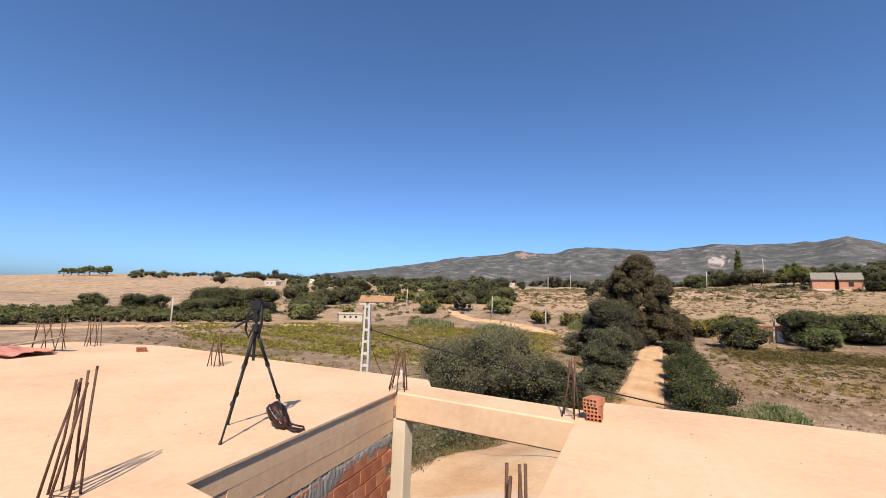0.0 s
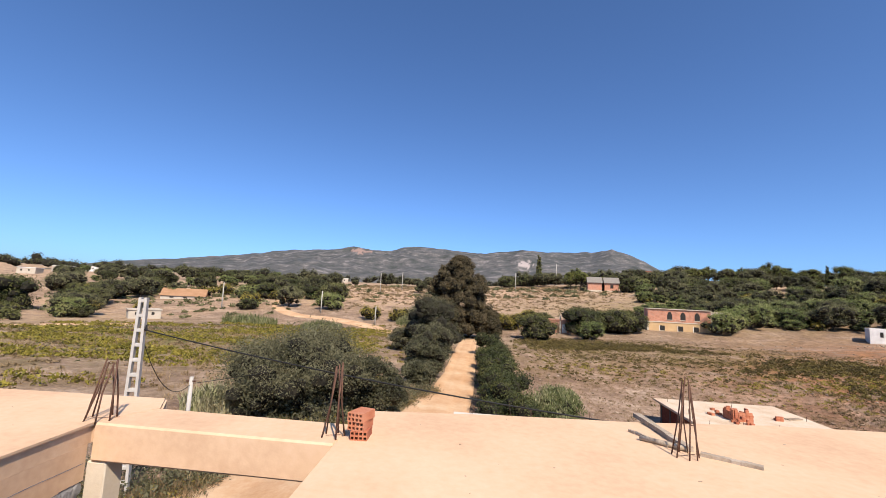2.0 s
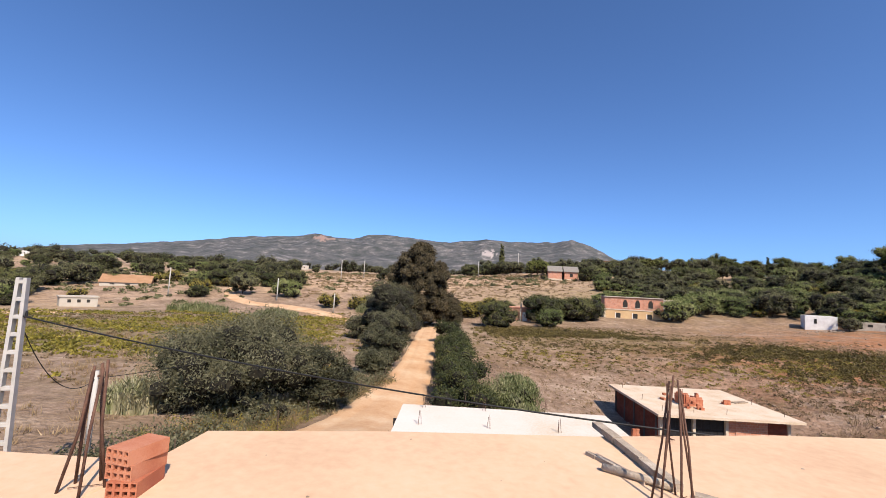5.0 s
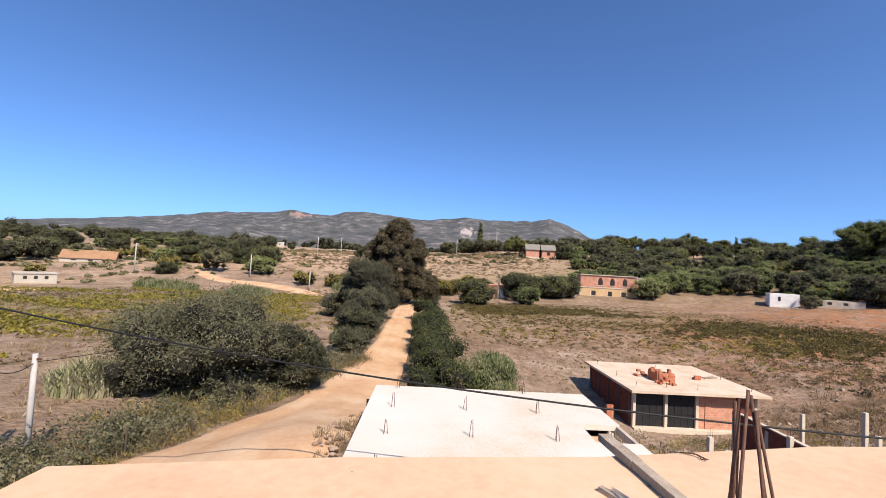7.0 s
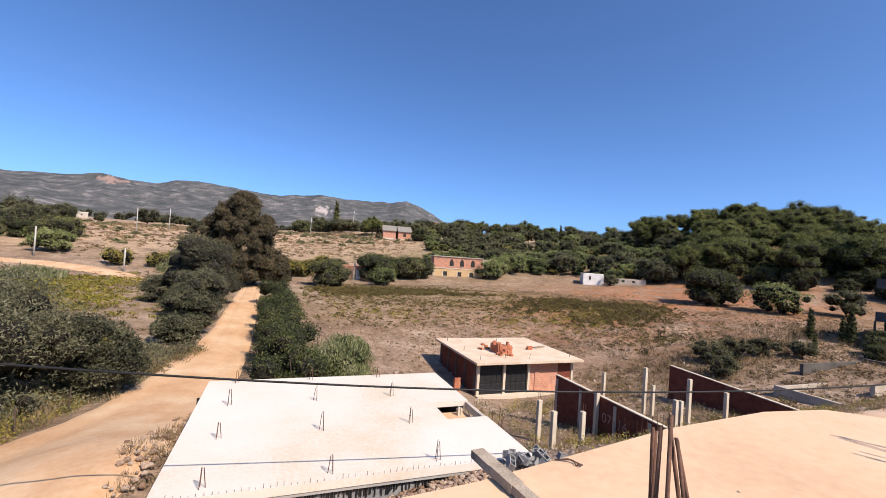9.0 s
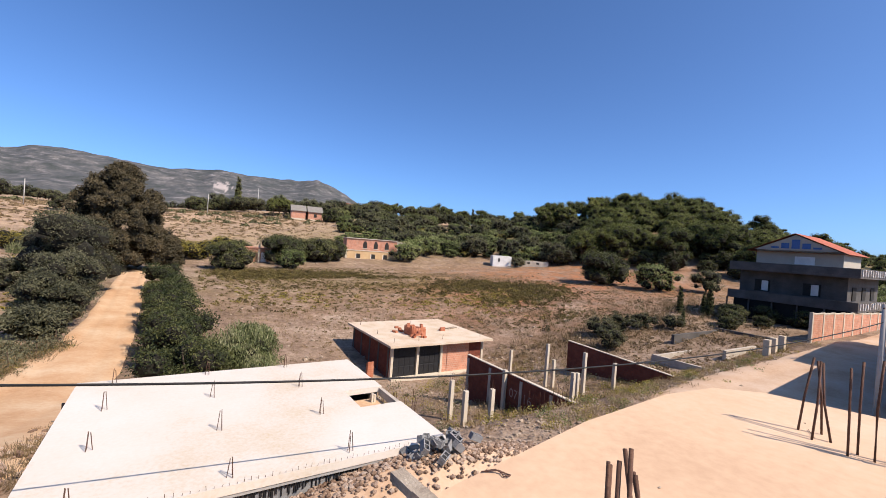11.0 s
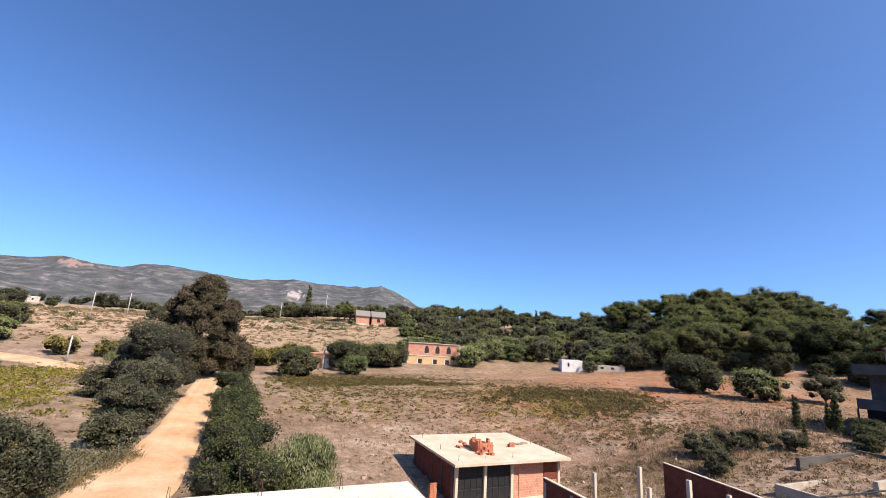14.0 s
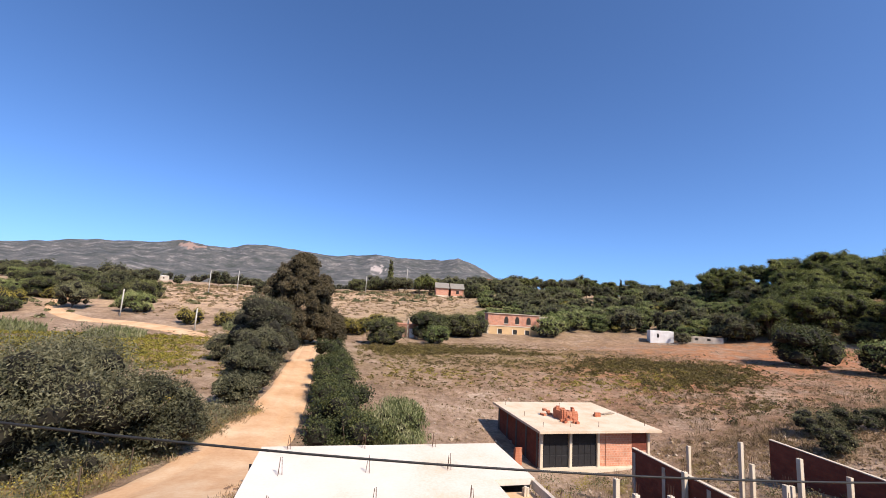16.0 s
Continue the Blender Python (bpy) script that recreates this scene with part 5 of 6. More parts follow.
scrub("hill_scrub", strew(500, -52, -22, 118, 240, 65), 1.2, L_OLIVE, 65, "dark scrub on the left hillside", 34, 0.7, 0.13)
scrub("brown_scrub", strew(2600, 3, 66, 42, 108, 2, patch=0.14, freq=0.09), 0.30, L_BROWN, 2, "low brown scrub across the field", 14, 0.45, 0.07)
scrub("dry_grass", strew(6500, 2, 72, 22, 104, 3), 0.30, L_DRY, 3, "tufts of dry straw-coloured grass", 12, 0.6, 0.055, True)
scrub("yellow_scrub", strew(3400, -64, -12, 40, 112, 4, patch=0.16, freq=0.06), 0.66, L_MUSTARD, 4, "yellow-green scrub over the left field", 20)
scrub("brown_scrub", strew(1800, -70, -10, 38, 110, 5), 0.36, L_BROWN, 5, "low brown scrub over the left field", 20)
scrub("dry_grass", strew(1500, -60, -14, 24, 90, 6), 0.4, L_DRY, 6, "tufts of dry grass beside the road", 16, 0.8, 0.07, True)
scrub("dark_scrub", strew(2200, 1, 56, 54, 100, 12, patch=0.26, freq=0.045), 0.42, L_FIELD, 12, "dark green-brown low scrub in patches across the field", 16, 0.6, 0.07)
scrub("dark_scrub", strew(900, -60, -14, 50, 112, 13, patch=0.1, freq=0.04), 0.42, L_OLIVE, 13, "dark green-brown low scrub over the left field", 16, 0.6, 0.07)
scrub("dark_scrub", strew(700, 34, 72, 36, 70, 14, patch=0.0, freq=0.05), 0.42, L_BROWN, 14, "dry grey-brown scrub behind the plots", 22, 1.0, 0.06)
def bank(n, seed):
    rnd = random.Random(seed)
    return [(x, 15.2 + 0.09 * (x - 14) + rnd.gauss(0, 0.8), rnd.uniform(0.4, 1.3)) for x in (rnd.uniform(14, 56) for _ in range(n))]


scrub("green_scrub", bank(46, 41), 0.5, L_GREEN, 41, "green weeds along the street bank", 90, 0.9, 0.026)
scrub("yellow_scrub", bank(70, 42), 0.55, L_YELLOW, 42, "yellow-green weeds along the street bank", 100, 0.9, 0.024)
scrub("dry_grass", bank(420, 43), 0.42, L_DRY, 43, "dry grass along the street bank", 34, 0.9, 0.03, True)
scrub("dry_grass", strew(1500, 28, 74, 17, 60, 44), 0.38, L_DRY, 44, "tall dry grass between the plots", 30, 1.0, 0.034, True)
scrub("green_scrub", strew(130, 30, 70, 17, 46, 7, patch=0.15), 0.55, L_YELLOW, 7, "yellow-green weeds between the plot walls", 90, 0.9, 0.026)
rp = random.Random(52)
around = [(rp.uniform(9.5, 30), rp.uniform(18, 34.5), rp.uniform(0.5, 1.3)) for _ in range(420)]
scrub("yellow_scrub", around[:60], 0.55, L_YELLOW, 52, "yellow-green weeds before the brick house", 100, 0.9, 0.026)
scrub("green_scrub", around[60:100], 0.7, L_OLIVE, 53, "dark green weeds before the brick house", 110, 0.9, 0.028)
scrub("dry_grass", around[100:], 0.42, L_DRY, 54, "dry straw before the brick house", 34, 0.9, 0.03, True)
scrub("grey_scrub", [(rp.uniform(34, 78), rp.gauss(37, 5), rp.uniform(0.6, 1.5)) for _ in range(260)], 0.7, L_BROWN, 55, "tall grey-brown thistles behind the plots", 44, 1.3, 0.045, True)
scrub("green_scrub", [(rp.uniform(34, 80), rp.gauss(36, 5), rp.uniform(0.6, 1.5)) for _ in range(50)], 0.7, L_OLIVE, 56, "dark green scrub behind the plots", 70, 1.0, 0.05)


def verge(n, seed):
    rnd = random.Random(seed)
    out = []
    while len(out) < n:
        y = rnd.uniform(12, 42)
        x = -12.6 + 0.22 * (y - 14) - abs(rnd.gauss(0, 2.6))
        out.append((x, y, rnd.uniform(0.5, 1.3)))
    return out


scrub("green_scrub", verge(170, 21), 0.55, L_OLIVE, 21, "dark green weeds along the road verge", 130, 0.9, 0.024)
scrub("yellow_scrub", verge(130, 22), 0.5, L_YELLOW, 22, "yellow-green weeds along the road verge", 110, 0.8, 0.024)
rw = random.Random(77)
scrub("yellow_scrub", [(rw.uniform(-15.5, -10.8), rw.uniform(22.5, 28.5), rw.uniform(0.6, 1.3)) for _ in range(70)], 0.6, L_YELLOW, 77, "yellow-green weeds under the olive tree", 130, 1.0, 0.024)
scrub("dry_grass", [(-3.9 + rw.gauss(0, 0.3), rw.uniform(13, 23.5), rw.uniform(0.5, 1.2)) for _ in range(70)], 0.42, L_BROWN, 78, "dry weeds between the road and the slab", 60, 0.9, 0.026, True)
scrub("dark_brush", [(x - 0.6, y, k) for x, y, k in verge(210, 24)], 1.0, L_OLIVE_DARK, 24, "dark tangled brush along the road bank", 150, 1.1, 0.03)
scrub("dry_brush", [(x, y, k) for x, y, k in verge(120, 25)], 0.8, L_BROWN, 25, "dry grey-brown brush along the road bank", 90, 1.1, 0.026, True)
scrub("dry_grass", verge(520, 23), 0.42, L_DRY, 23, "dry grass along the road verge", 34, 0.9, 0.03, True)
scrub("dry_grass", strew(900, 1, 66, 128, 235, 8), 0.9, L_DRY, 8, "dry grass on the far terraces", 14, 0.5, 0.1)


# ---------------- far houses ----------------
def windows(parent, xs, z0, z1, w, y, mat=None):
    # Near-black boxes set on the closed wall stand in for unlit openings.
    for x in xs:
        part("window", B(x, x + w, y - 0.03, y + 0.10, z0, z1), mat or DARK, parent, "dark empty window opening")


def ochre_house():
    h = thing("ochre_house", "unfinished two-storey house, brick above ochre render", "house", (39.0, 112.1, -4.8), -13)
    W = 14.2
    part("lower_wall", B(0, W, 0, 8, -1.5, 2.9), YELLOW, h, "ochre rendered ground floor")
    part("upper_wall", B(0.05, W - 0.05, 0.05, 7.95, 2.903, 6.1), BRICKWALL_PALE, h, "unplastered orange brick upper floor")
    part("annex", B(W + 0.03, W + 2.6, 1.5, 8, -1.5, 5.7), WHITE, h, "pale side wing")
    part("annex_roof", B(W - 0.2, W + 2.8, 1.3, 8.2, 5.703, 5.95), CREAM, h, "pale flat roof of the side wing")
    part("corner_pier", B(-0.12, 0.3, -0.1, 0.0, -1.5, 2.9), CREAM, h, "pale corner pier")
    part("floor_band", B(-0.12, W + 0.1, -0.12, 0.02, 2.78, 3.0), CREAM, h, "concrete floor band")
    part("roof_slab", B(-0.2, W + 0.2, -0.25, 8.2, 6.103, 6.28), CREAM, h, "thin concrete roof slab")
    for u in (0.20, 0.49, 0.73):
        x = u * W
        w = part("window", B(x, x + 1.15, -0.03, 0.1, 0.75, 2.0), DARK, h, "dark empty window opening")
        part("sill", B(x - 0.1, x + 1.25, -0.12, -0.033, 0.62, 0.747), CREAM, w)
        part("jamb", B(x - 0.14, x - 0.003, -0.08, 0.02, 0.75, 2.1), WHITE, w)
    for u in (0.32, 0.53, 0.75):
        x = u * W
        bm = bmesh.new()
        prism(bm, [(x, 0.0), (x + 1.15, 0.0), (x + 1.15, 1.2), (x + 0.8, 1.95), (x + 0.35, 1.95), (x, 1.2)], -0.1, 0.03)
        for v in bm.verts:
            v.co = Vector((v.co.x, 0.05 - v.co.z, 3.55 + v.co.y))
        w = part("window", bm, DARK, h, "dark arched window opening")
        part("sill", B(x - 0.08, x + 1.23, -0.08, 0.017, 3.4, 3.547), CREAM, w)


ochre_house()


def low_house(name, at, turn, w, d, hgt, wall_mat, label, wins, roof=None, roof_mat=None, base=-2.0):
    h = thing(name, label, "house", at, turn)
    part("wall", B(0, w, 0, d, base, hgt), wall_mat, h)
    windows(h, [k * w for k in wins], 0.45 * hgt, 0.78 * hgt, 0.09 * w, 0.0)
    if roof == "gable":
        bm = bmesh.new()
        v = [bm.verts.new(c) for c in ((-0.3, -0.4, hgt), (w + 0.3, -0.4, hgt), (w + 0.3, d + 0.4, hgt), (-0.3, d + 0.4, hgt), (-0.3, d / 2, hgt + d * 0.28), (w + 0.3, d / 2, hgt + d * 0.28))]
        for f in ((0, 1, 5, 4), (2, 3, 4, 5), (1, 2, 5), (3, 0, 4), (0, 3, 2, 1)):
            bm.faces.new([v[i] for i in f])
        part("roof", bm, roof_mat, h)
    elif roof:
        part("roof", B(-0.2, w + 0.2, -0.2, d + 0.2, hgt + 0.002, hgt + 0.25), roof_mat, h)
    return h


low_house("white_cottage", (79.9, 98.8, gz(82, 97.5)), -30, 5.6, 5, 3.2, WHITE, "small ruined whitewashed cottage in the field", (0.28,))
low_house("ruined_shed", (86.6, 95.0, gz(90, 93)), -34, 9, 4, 1.7, CONCRETE, "roofless grey block shed beside the cottage", (0.3, 0.6))


def gabled_house():
    x0, y0 = polar(12.35, 210)
    h = thing("gabled_house", "roofed shell of a brick house with two grey roof slabs", "house", (x0, y0, gz(x0 + 7, y0)), -9)
    for a, b, d in ((0.0, 6.3, 0.0), (7.7, 14.0, 1.2)):
        part("wall", B(a, b, d, d + 8, -2.5, 4.4), BRICKWALL_PALE, h, "rough orange brick wall")
        part("wall_base", B(a - 0.05, b + 0.05, d - 0.05, d - 0.003, -2.5, 0.6), CREAM, h, "smeared cream render at the base")
        bm = bmesh.new()
        v = [bm.verts.new(c) for c in ((a - 0.4, d - 0.6, 4.2), (b + 0.4, d - 0.6, 4.2), (b + 0.4, d + 4.2, 7.0), (a - 0.4, d + 4.2, 7.0), (a - 0.4, d + 8.6, 4.2), (b + 0.4, d + 8.6, 4.2))]
        lo = [bm.verts.new(k.co - Vector((0, 0, 0.25))) for k in v]
        for f in ((0, 1, 2, 3), (3, 2, 5, 4)):
            bm.faces.new([v[i] for i in f])
            bm.faces.new([lo[i] for i in reversed(f)])
        for p, q in ((0, 1), (1, 2), (2, 5), (5, 4), (4, 3), (3, 0)):
            bm.faces.new((v[p], lo[p], lo[q], v[q]))
        part("roof", bm, OLDROOF, h, "weathered grey sheet roof")
    # Near-black panel across the gap paints the shade of the passage.
    part("passage", B(6.3, 7.7, 4.0, 4.3, -2.5, 5.6), DARK, h, "dark passage between the two halves")
    part("window", B(10.2, 11.6, 1.15, 1.25, 1.6, 3.2), DARK, h, "dark empty window opening")


gabled_house()
hx, hy = 12.8, 105
hut = low_house("brick_hut", (hx, hy, gz(hx, hy)), -8, 5.6, 5, 3.0, BRICKWALL_PALE, "half-built red brick hut behind bushes", (0.2,), "flat", BRICKWALL_PALE)
for x in (2.9, 5.2):
    part("pillar", B(x, x + 0.3, -0.9, -0.6, -1.2, 3.0), CREAM, hut, "pale porch pillar")
    part("roof_stub", B(x, x + 0.4, 0.2, 0.6, 3.253, 4.3), CREAM, hut, "pale column stub above the roof")
part("doorway", B(3.5, 4.6, -0.04, 0.1, 0.0, 2.2), WHITE, hut, "white door panel")
hx, hy = polar(19.0, 330)
low_house("hill_house", (hx, hy, gz(hx, hy) + 3), 0, 15, 8, 5.0, BROWN, "brown house among trees on the skyline", (0.3, 0.6), "flat", ROOFTILE)
hx, hy = -85.5, 88
low_house("white_shed", (hx, hy, gz(hx, hy)), 48, 6.5, 5, 2.0, BEIGE, "low pinkish farm shed with open bays", (0.2, 0.45, 0.7), "flat", BEIGE)
hx, hy = -110, 126
low_house("long_barn", (hx, hy, gz(hx, hy)), 30, 13, 9, 1.3, BEIGE, "long low barn with a brown tiled roof", (0.2, 0.5), "gable", BROWN)
for k, (az, d) in enumerate([(-50, 330), (-47.5, 345), (-52.5, 300), (-24, 380), (-21, 300), (-45, 560)]):
    hx, hy = polar(az, d)
    low_house("farmhouse", (hx, hy, gz(hx, hy)), 10 * k, 8, 6, 3.0, (BEIGE, WHITE)[k % 2], "small pale farmhouse far across the valley", (0.2, 0.6), "flat", WHITE)


def villa():
    h = thing("villa", "three-storey grey villa with balconies and red tiled roof", "house", (71.5, 18.4, -7.0), 0)
    h.scale = (1.22, 1.22, 1.1)
    W, D = 11.5, 9.9
    part("ground_floor", B(-1.3, W, -0.3, D, -1.5, 3.497), NET, h, "ground floor behind dark netting")
    part("first_floor", B(0.05, W, 0.05, D, 3.753, 7.297), GREYRENDER, h, "grey rendered first floor")
    for z in (3.5, 7.3):
        s = part("balcony", B(-1.6, W + 0.4, -1.2, D + 0.6, z, z + 0.25), GREYRENDER, h, "projecting balcony slab")
        part("parapet", B(-1.6, -1.45, -1.2, D + 0.6, z + 0.253, z + 1.1), GREYRENDER, s, "grey parapet wall")
        part("parapet", B(-1.45, W + 0.4, -1.2, -1.05, z + 0.253, z + 1.1), GREYRENDER, s, "grey parapet wall")
    part("top_floor", B(1.2, 7.4, 0.8, 8.8, 7.56, 10.2), BEIGE, h, "beige top storey")
    bm = bmesh.new()
    v = [bm.verts.new(c) for c in ((0.3, 0.2, 10.0), (8.2, 0.2, 10.0), (8.2, 9.6, 10.0), (0.3, 9.6, 10.0), (0.3, 4.9, 12.4), (8.2, 4.9, 12.4))]
    for f in ((0, 1, 5, 4), (2, 3, 4, 5), (1, 2, 5), (0, 3, 2, 1)):
        bm.faces.new([v[i] for i in f])
    part("roof", bm, ROOFTILE, h, "red tiled pitched roof")
    bm = bmesh.new()
    v = [bm.verts.new(c) for c in ((0.6, 0.9, 10.2), (0.6, 8.9, 10.2), (0.6, 4.9, 12.2))]
    bm.faces.new(v)
    part("gable", bm, BEIGE, h, "beige gable wall")
    for k in range(5):
        y = 2.5 + 0.98 * k
        top = 10.5 + 1.1 * (1 - abs(k - 2) / 2.4)
        part("gable_window", B(0.52, 0.58, y, y + 0.75, 10.45, top), BLUE, h, "blue fan window")
    for y in (2.2, 6.8):
        for z in (4.7,):
            w = part("window", B(-0.03, 0.05, y, y + 1.5, z, z + 1.5), DARK, h, "dark window")
            part("shutter", B(-0.07, -0.033, y + 0.15, y + 0.8, z + 0.1, z + 1.4), WHITE, w, "white shutter leaf")
    part("window", B(1.14, 1.22, 3.2, 5.0, 8.5, 9.5), WHITE, h, "white shutter")
    for k in range(6):
        part("netting_post", B(-1.5, -1.36, -1.0 + 2.3 * k, -0.86 + 2.3 * k, -1.5, 3.497), GREYRENDER, h, "thin prop under the balcony")
    for z in (3.753, 7.553):
        for k in range(14):
            part("baluster", B(-1.2 + 0.9 * k, -1.05 + 0.9 * k, -1.29, -1.203, z, z + 0.75), WHITE, h, "white baluster")
    for x in (1.5, 5.0, 8.4):
        part("window", B(x, x + 1.3, -0.03, 0.05, 4.6, 6.2), DARK, h, "dark window")
        part("pillar", B(x, x + 0.3, -1.1, -0.8, 0, 3.5), WHITE, h, "white balcony pillar")


villa()


def street_wall():
    w = thing("garden_wall", "pink panelled garden wall along the street", "wall", (57.2, 17.7, -7.1), -3)
    for k in range(9):
        x = 2.9 * k
        part("panel", B(x + 0.3, x + 2.9, 0.05, 0.25, -0.5, 3.95 - 0.05 * k), BRICKWALL_PALE, w, "pinkish brick panel")
        part("pier", B(x, x + 0.3, 0, 0.3, -0.5, 4.2 - 0.05 * k, 0.01), CREAM, w, "pale pier")
        part("coping", B(x + 0.303, x + 2.897, 0.0, 0.3, 3.953 - 0.05 * k, 4.06 - 0.05 * k), CREAM, w, "pale coping")


street_wall()


def right_building():
    h = thing("brick_building", "unfinished two-storey brick building beside the street", "building", (32.6, 7.4, -7.2), 5)
    W, D = 16.0, 13.0
    part("roof_slab", B(0, W, -D, 0, 6.50, 6.72), PALE, h, "pale concrete roof slab")
    part("edge_beam", B(0.9, W, -D, -0.95, 6.35, 6.497), CONCRETE, h, "stepped beam under the slab")
    part("upper_wall", B(1.6, W - 0.3, -D, -1.5, 3.2, 6.347), BRICKWALL, h, "dark red brick upper wall")
    for x in (1.35, 7.0, 12.5):
        part("column", B(x, x + 0.35, -1.48, -1.1, 3.2, 6.347), CREAM, h, "concrete column")
    part("floor_slab", B(0.4, W, -D, -0.6, 2.9, 3.197), CONCRETE, h, "concrete floor slab")
    part("lower_wall", B(1.2, W - 0.2, -D, -2.2, -1, 2.897), BRICKWALL, h, "brick ground-floor wall")
    part("low_wall", B(-2.2, -1.9, -D, -1.8, -1, 2.0), BRICKWALL_PALE, h, "low brick wall")
    rnd = random.Random(17)
    data = mesh_of("brick", B(-0.15, 0.15, -0.10, 0.10, 0, 0.195, 0.006), BRICK)
    for k in range(48):
        ob = new("brick", data)
        ob.parent = h
        ob.matrix_basis = pose(0.75 + 0.31 * (k % 2) + rnd.uniform(-0.02, 0.02), -0.85 - 0.22 * (k // 2 % 4), 3.2 + 0.2 * (k // 8), 0, 0, rnd.uniform(-3, 3))
    for k in range(9):
        part("bar", rod(bmesh.new(), (0.3, -0.7 - 1.2 * k, 6.7), (0.3 + rnd.uniform(-.03, .03), -0.7 - 1.2 * k, 7.2), 0.012, n=5), RUST, h, "rusty starter bar")
    part("low_wall_coping", B(-2.3, -1.8, -D, -1.75, 2.003, 2.2), PALE, h, "pale coping")


right_building()


def brown_building():
    h = thing("brown_building", "brown three-storey house with a balustrade roof", "building", (49.5, 7.0, -7.35), 5)
    part("lower_wall", B(0.4, 16, -12, -0.8, -1, 8.3), BRICKWALL, h, "dark red brick lower floors")
    part("balcony", B(-1.0, 16, -12, 0.8, 8.303, 8.7), CONCRETE, h, "balcony slab")
    part("parapet", B(-1.0, 16, -12, 0.75, 8.703, 9.95), BRICKWALL_PALE, h, "brick parapet")
    part("parapet_coping", B(-1.1, 16, -12, 0.85, 9.953, 10.05), CONCRETE, h, "thin concrete coping")
    part("top_floor", B(0.6, 16, -12, -0.4, 10.053, 11.2), BROWN, h, "brown rendered top floor")
    part("floor_slab", B(-0.9, 16, -12, 0.6, 4.9, 5.2), CONCRETE, h, "grey floor slab")
    for y in (-3.0, -7.0):
        part("window", B(0.34, 0.45, y, y + 1.4, 6.2, 7.4), DARK, h, "dark empty window opening")
    for k in range(20):
        part("baluster", rod(bmesh.new(), (0.75, -0.6 - 0.3 * k, 11.6), (0.75, -0.6 - 0.3 * k, 12.1), 0.07, 0.05, 6), WHITE, h, "pale baluster")
    part("handrail", B(0.6, 0.9, -7, -0.45, 12.1, 12.22), BEIGE, h, "pale handrail")
    part("roof_parapet", B(0.6, 16, -12, -0.4, 11.203, 11.6), BROWN, h, "brown roof parapet")
    for y in (-1.0, -3.2):
        part("pergola_post", rod(bmesh.new(), (1.6, y, 11.6), (1.6, y, 13.0), 0.05, n=6), POLE_MAT, h, "thin pergola post")
    part("pergola_rail", rod(bmesh.new(), (1.6, -0.4, 13.0), (1.6, -3.8, 13.0), 0.05, n=6), POLE_MAT, h, "thin pergola rail")
    for k in range(4):
        part("balcony_column", B(-0.8, -0.5, 0.4 - 3 * k, 0.7 - 3 * k, -1, 4.897), CREAM, h, "pale column under the floor slab")
        part("balcony_column", B(-0.8, -0.5, 0.3 - 3 * k, 0.6 - 3 * k, 5.203, 8.3), CREAM, h, "pale column under the balcony")


brown_building()


def low_plots():
    for (x0, x1, y0, y1, z0, z1, label, mat) in [(38, 38.25, 18.5, 24, -9.5, -7.5, "low pale concrete plot wall", CONCRETE), (38.25, 45, 23.75, 24, -9.8, -7.6, "low pale concrete plot wall", CONCRETE), (43.5, 50, 20.0, 20.3, -8.5, -6.6, "low dark concrete plot wall", CONCRETE)]:
        solo("plot_wall", B(x0, x1, y0, y1, z0, z1), mat, label, "wall", group="low plot walls")
    for x in (44.5, 46.0, 48.0):
        solo("gate_post", B(-0.25, 0.25, -0.25, 0.25, -0.5, 1.6, 0.02), CREAM, "pale concrete gate post beside the street", "post", group="gate posts", at=(x + 2, 17.9, gz(x, 17.9)))


    solo("terrace_wall", B(46.0, 60.5, 26.2, 26.5, -9.5, -6.6), GREYRENDER, "long dark grey terrace wall below the villa", "wall")
    solo("terrace_wall", B(56.0, 56.3, 20.6, 26.19, -9.0, -6.3), GREYRENDER, "dark grey terrace wall beside the villa", "wall")


low_plots()


# ---------------- poles and cables ----------------
def pylon():
    z0 = gz(-15.6, 13.4)
    H = 0.95 - z0
    t = thing("lattice_pylon", "pale concrete lattice electricity pole", "pylon", (-15.6, 13.4, z0), 20)
    for s in (-1, 1):
        bm = bmesh.new()
        v = []
        for z, w in ((-0.3, 0.26), (H, 0.10)):
            v.append([bm.verts.new((s * w + dx, dy, z)) for dx, dy in ((-0.05, -0.11), (0.05, -0.11), (0.05, 0.11), (-0.05, 0.11))])
        for k in range(4):
            bm.faces.new((v[0][k], v[0][(k + 1) % 4], v[1][(k + 1) % 4], v[1][k]))
        bm.faces.new(v[1])
        part("leg", bm, POLE_MAT, t)
    for k in range(13):
        z = 0.5 + (H - 0.7) * k / 12
        w = 0.26 - 0.16 * z / H
        part("rung", B(-w, w, -0.10, 0.10, z, z + 0.13, 0.01), POLE_MAT, t)
    arm = part("insulator_bracket", B(-0.3, 0.3, -0.03, 0.03, H - 1.35, H - 1.28), RUST, t)
    part("insulator", rod(bmesh.new(), (0.22, 0, H - 1.28), (0.22, 0, H - 1.1), 0.05, 0.03, 8), BLACK, t)


pylon()


def fence():
    rnd = random.Random(12)
    for k in range(9):
        y = 17.5 + 3.1 * k
        x = -12.4 + 0.30 * (y - 17.5) - 0.13 * max(0.0, y - 24)
        p = solo("fence_post", rod(bmesh.new(), (0, 0, -0.3), (rnd.uniform(-0.2, 0.2), rnd.uniform(-0.1, 0.1), rnd.uniform(0.9, 1.4)), 0.04, 0.03, 6), BARK, "thin leaning weathered fence post beside the road", "post", group="fence posts", at=(x, y, gz(x, y)))


fence()


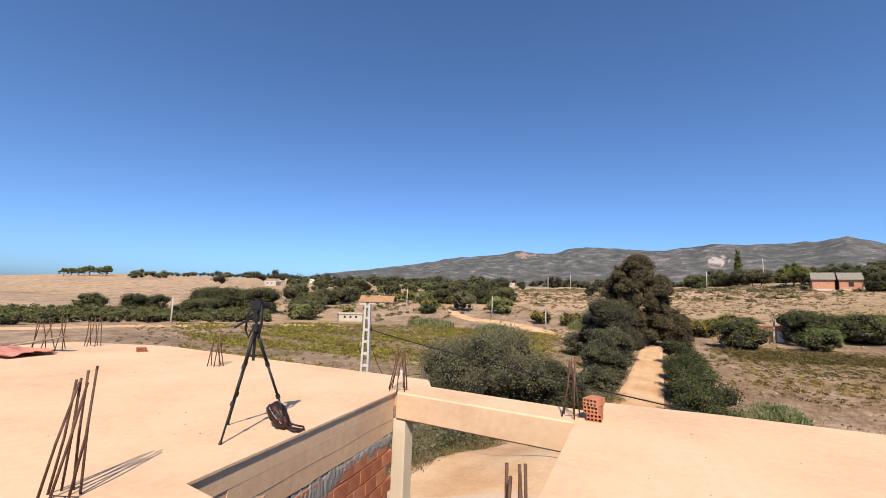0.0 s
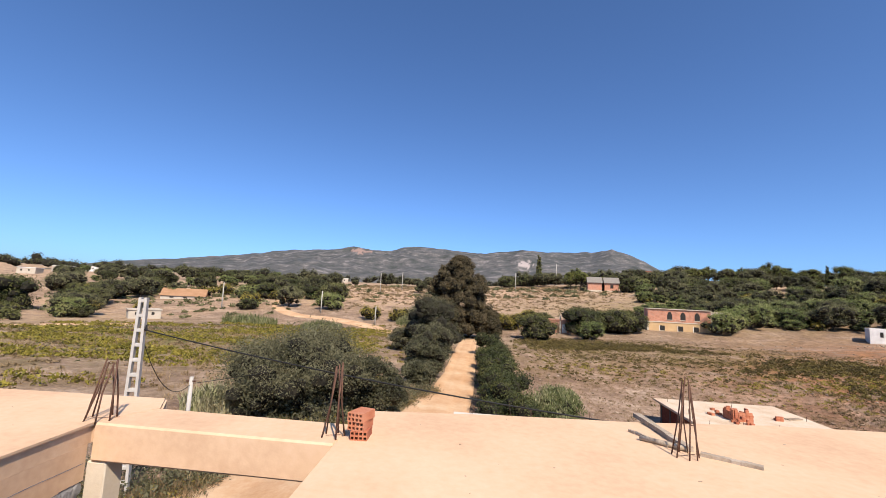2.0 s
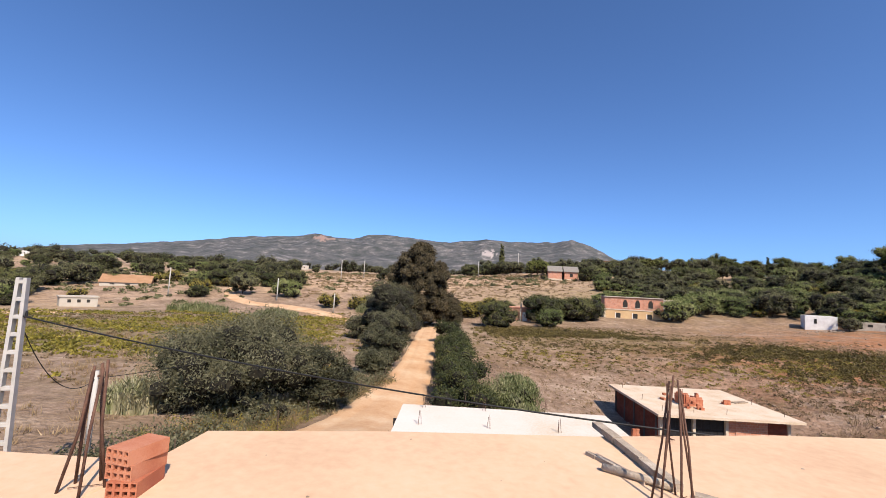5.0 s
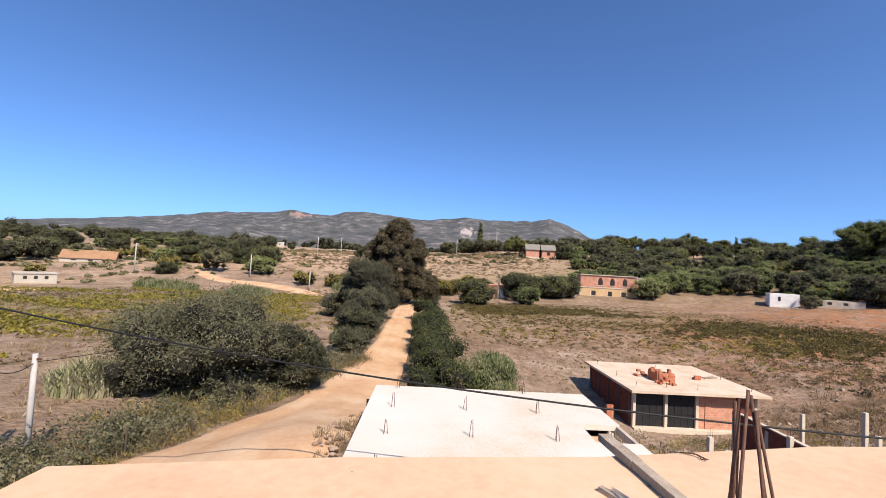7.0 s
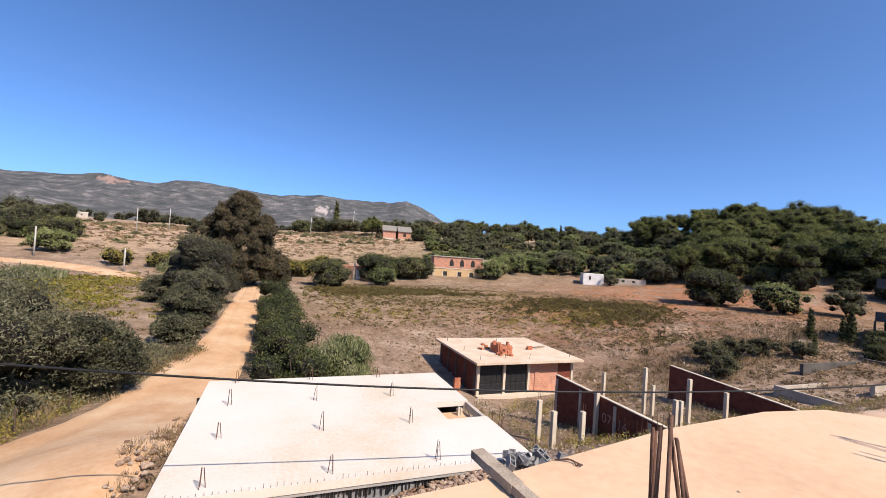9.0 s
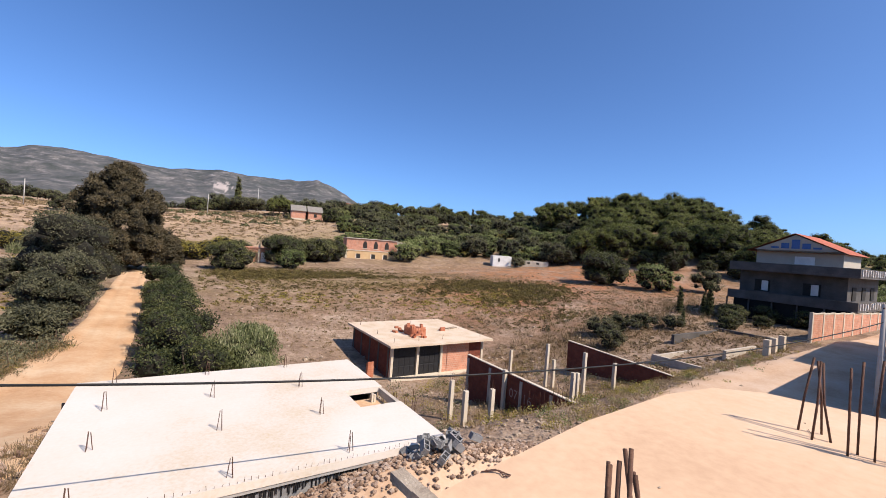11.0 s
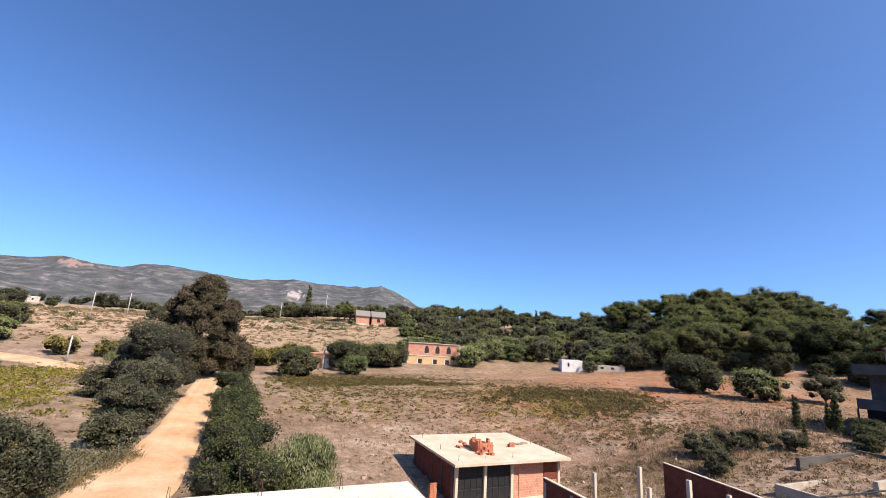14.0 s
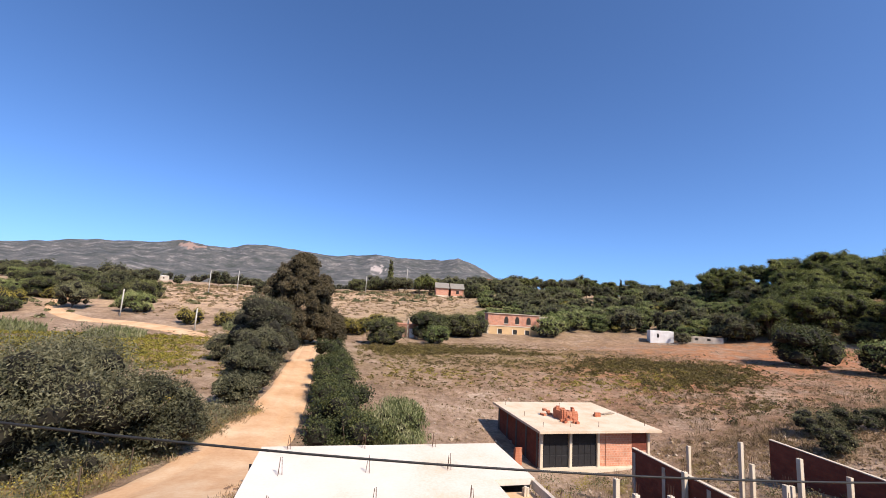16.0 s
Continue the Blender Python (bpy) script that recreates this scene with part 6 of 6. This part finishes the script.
def pole(name, x, y, h, r, label, arm=False):
    t = thing(name, label, "utility pole", (x, y, gz(x, y)), group="utility poles")
    part("shaft", rod(bmesh.new(), (0, 0, -0.4), (0, 0, h), r * 1.3, r, 8), POLE_MAT, t, smooth=True)
    part("bracket", B(-0.25, 0.25, -0.03, 0.03, h - 0.25, h - 0.17), RUST, t)
    return t


pole("utility_pole", -16.2, 17.6, 3.9, 0.09, "short pale utility pole beside the road")
pole("street_pole", 32.6, 7.9, 6.4, 0.12, "grey metal pole beside the dirt street")
for az, d, h in [(-23.4, 128, 6.5), (-16.4, 110, 4.8), (-11.8, 67, 3.2), (-12.5, 210, 9), (3.0, 215, 9), (8.4, 250, 13), (-15.5, 190, 9), (-35, 140, 8), (-63.5, 105, 6)]:
    x, y = polar(az, d)
    pole("utility_pole", x, y, h, 0.13, "distant pale utility pole in the fields")


def cable(a, b, sag, r=0.016, label="black overhead cable sagging across the view"):
    a, b = Vector(a), Vector(b)
    pts = [a.lerp(b, k / 40) - Vector((0, 0, sag * 4 * (k / 40) * (1 - k / 40))) for k in range(41)]
    solo("overhead_cable", tube(bmesh.new(), pts, r, 6), CABLE, label, "cable", group="overhead cables", smooth=True)


cable((-15.6, 13.4, -0.3), (32.6, 7.9, -1.1), 1.5, 0.025)
cable((-15.6, 13.4, -0.3), (-16.2, 17.6, -3.3), 1.2)
cable((-16.2, 17.6, -3.3), (-11, 62, -1), 1.5)


# ---------------- rubble ----------------
def rubble(name, spots, size, mat, seed, label, lift=0.0):
    rnd = random.Random(seed)
    bm = bmesh.new()
    for x, y in spots:
        s = size * rnd.uniform(0.3, 1.0)
        g = bmesh.ops.create_icosphere(bm, subdivisions=1, radius=s)
        for v in g["verts"]:
            v.co = Vector((x, y, ground_z(x, y) + s * 0.3 + lift)) + Vector((v.co.x * rnd.uniform(0.7, 1.2), v.co.y * rnd.uniform(0.7, 1.2), v.co.z * rnd.uniform(0.4, 0.9)))
    solo(name, bm, mat, label, "rubble", kind="stuff")


rr = random.Random(9)
rubble("rubble", [(x, 14.2 + 0.10 * (x - 8) + rr.gauss(0, 0.7)) for x in (rr.uniform(6.5, 46) for _ in range(520))], 0.12, RUBBLE, 2, "earth clods and stones along the street edge")
rubble("rubble_heap", [(rr.uniform(2.0, 11.5), 12.0 + rr.gauss(0.2, 0.6)) for _ in range(1900)], 0.095, CLOD, 4, "heap of broken bricks and earth beside the slab", 0.12)
rubble("verge_stones", [(-3.9 + rr.gauss(0, 0.35), rr.uniform(12.5, 23)) for _ in range(160)], 0.12, CLOD, 7, "stones and clods between the road and the slab", 0.1)
rubble("plot_stones", [polar(rr.uniform(30, 66), rr.uniform(19, 50)) for _ in range(900)], 0.15, RUBBLE, 6, "pale stones and broken blocks between the plots")
rubble("cottage_stones", [(rr.gauss(82.5, 2.6), rr.gauss(95.0, 0.9)) for _ in range(130)], 0.3, RUBBLE, 5, "pale fallen stones before the ruined cottage")
rubble("field_stones", [polar(rr.uniform(2, 64), rr.uniform(40, 120)) for _ in range(700)], 0.26, RUBBLE, 3, "pale stones scattered in the field")


def cinder_blocks():
    rnd = random.Random(8)
    proto = thing("cinder_block", "grey hollow concrete block in a loose heap", "block", (0, 0, 0), group="concrete blocks")
    bm = bmesh.new()
    for x0, x1, y0, y1 in ((-0.2, 0.2, -0.1, -0.07), (-0.2, 0.2, 0.07, 0.1), (-0.2, -0.17, -0.07, 0.07), (-0.015, 0.015, -0.07, 0.07), (0.17, 0.2, -0.07, 0.07)):
        box(bm, x0, x1, y0, y1, 0, 0.2)
    part("shell", bm, BLOCK, proto)
    for i in range(24):
        x, y = 6.4 + rnd.gauss(0, 0.6), 12.0 + rnd.gauss(0, 0.25)
        m = pose(x, y, gz(x, y) + 0.12 + 0.16 * (i % 3), rnd.uniform(-40, 40), rnd.uniform(-40, 40), rnd.uniform(0, 180))
        if i:
            copy_thing(proto, m)
        else:
            proto.matrix_basis = m


cinder_blocks()
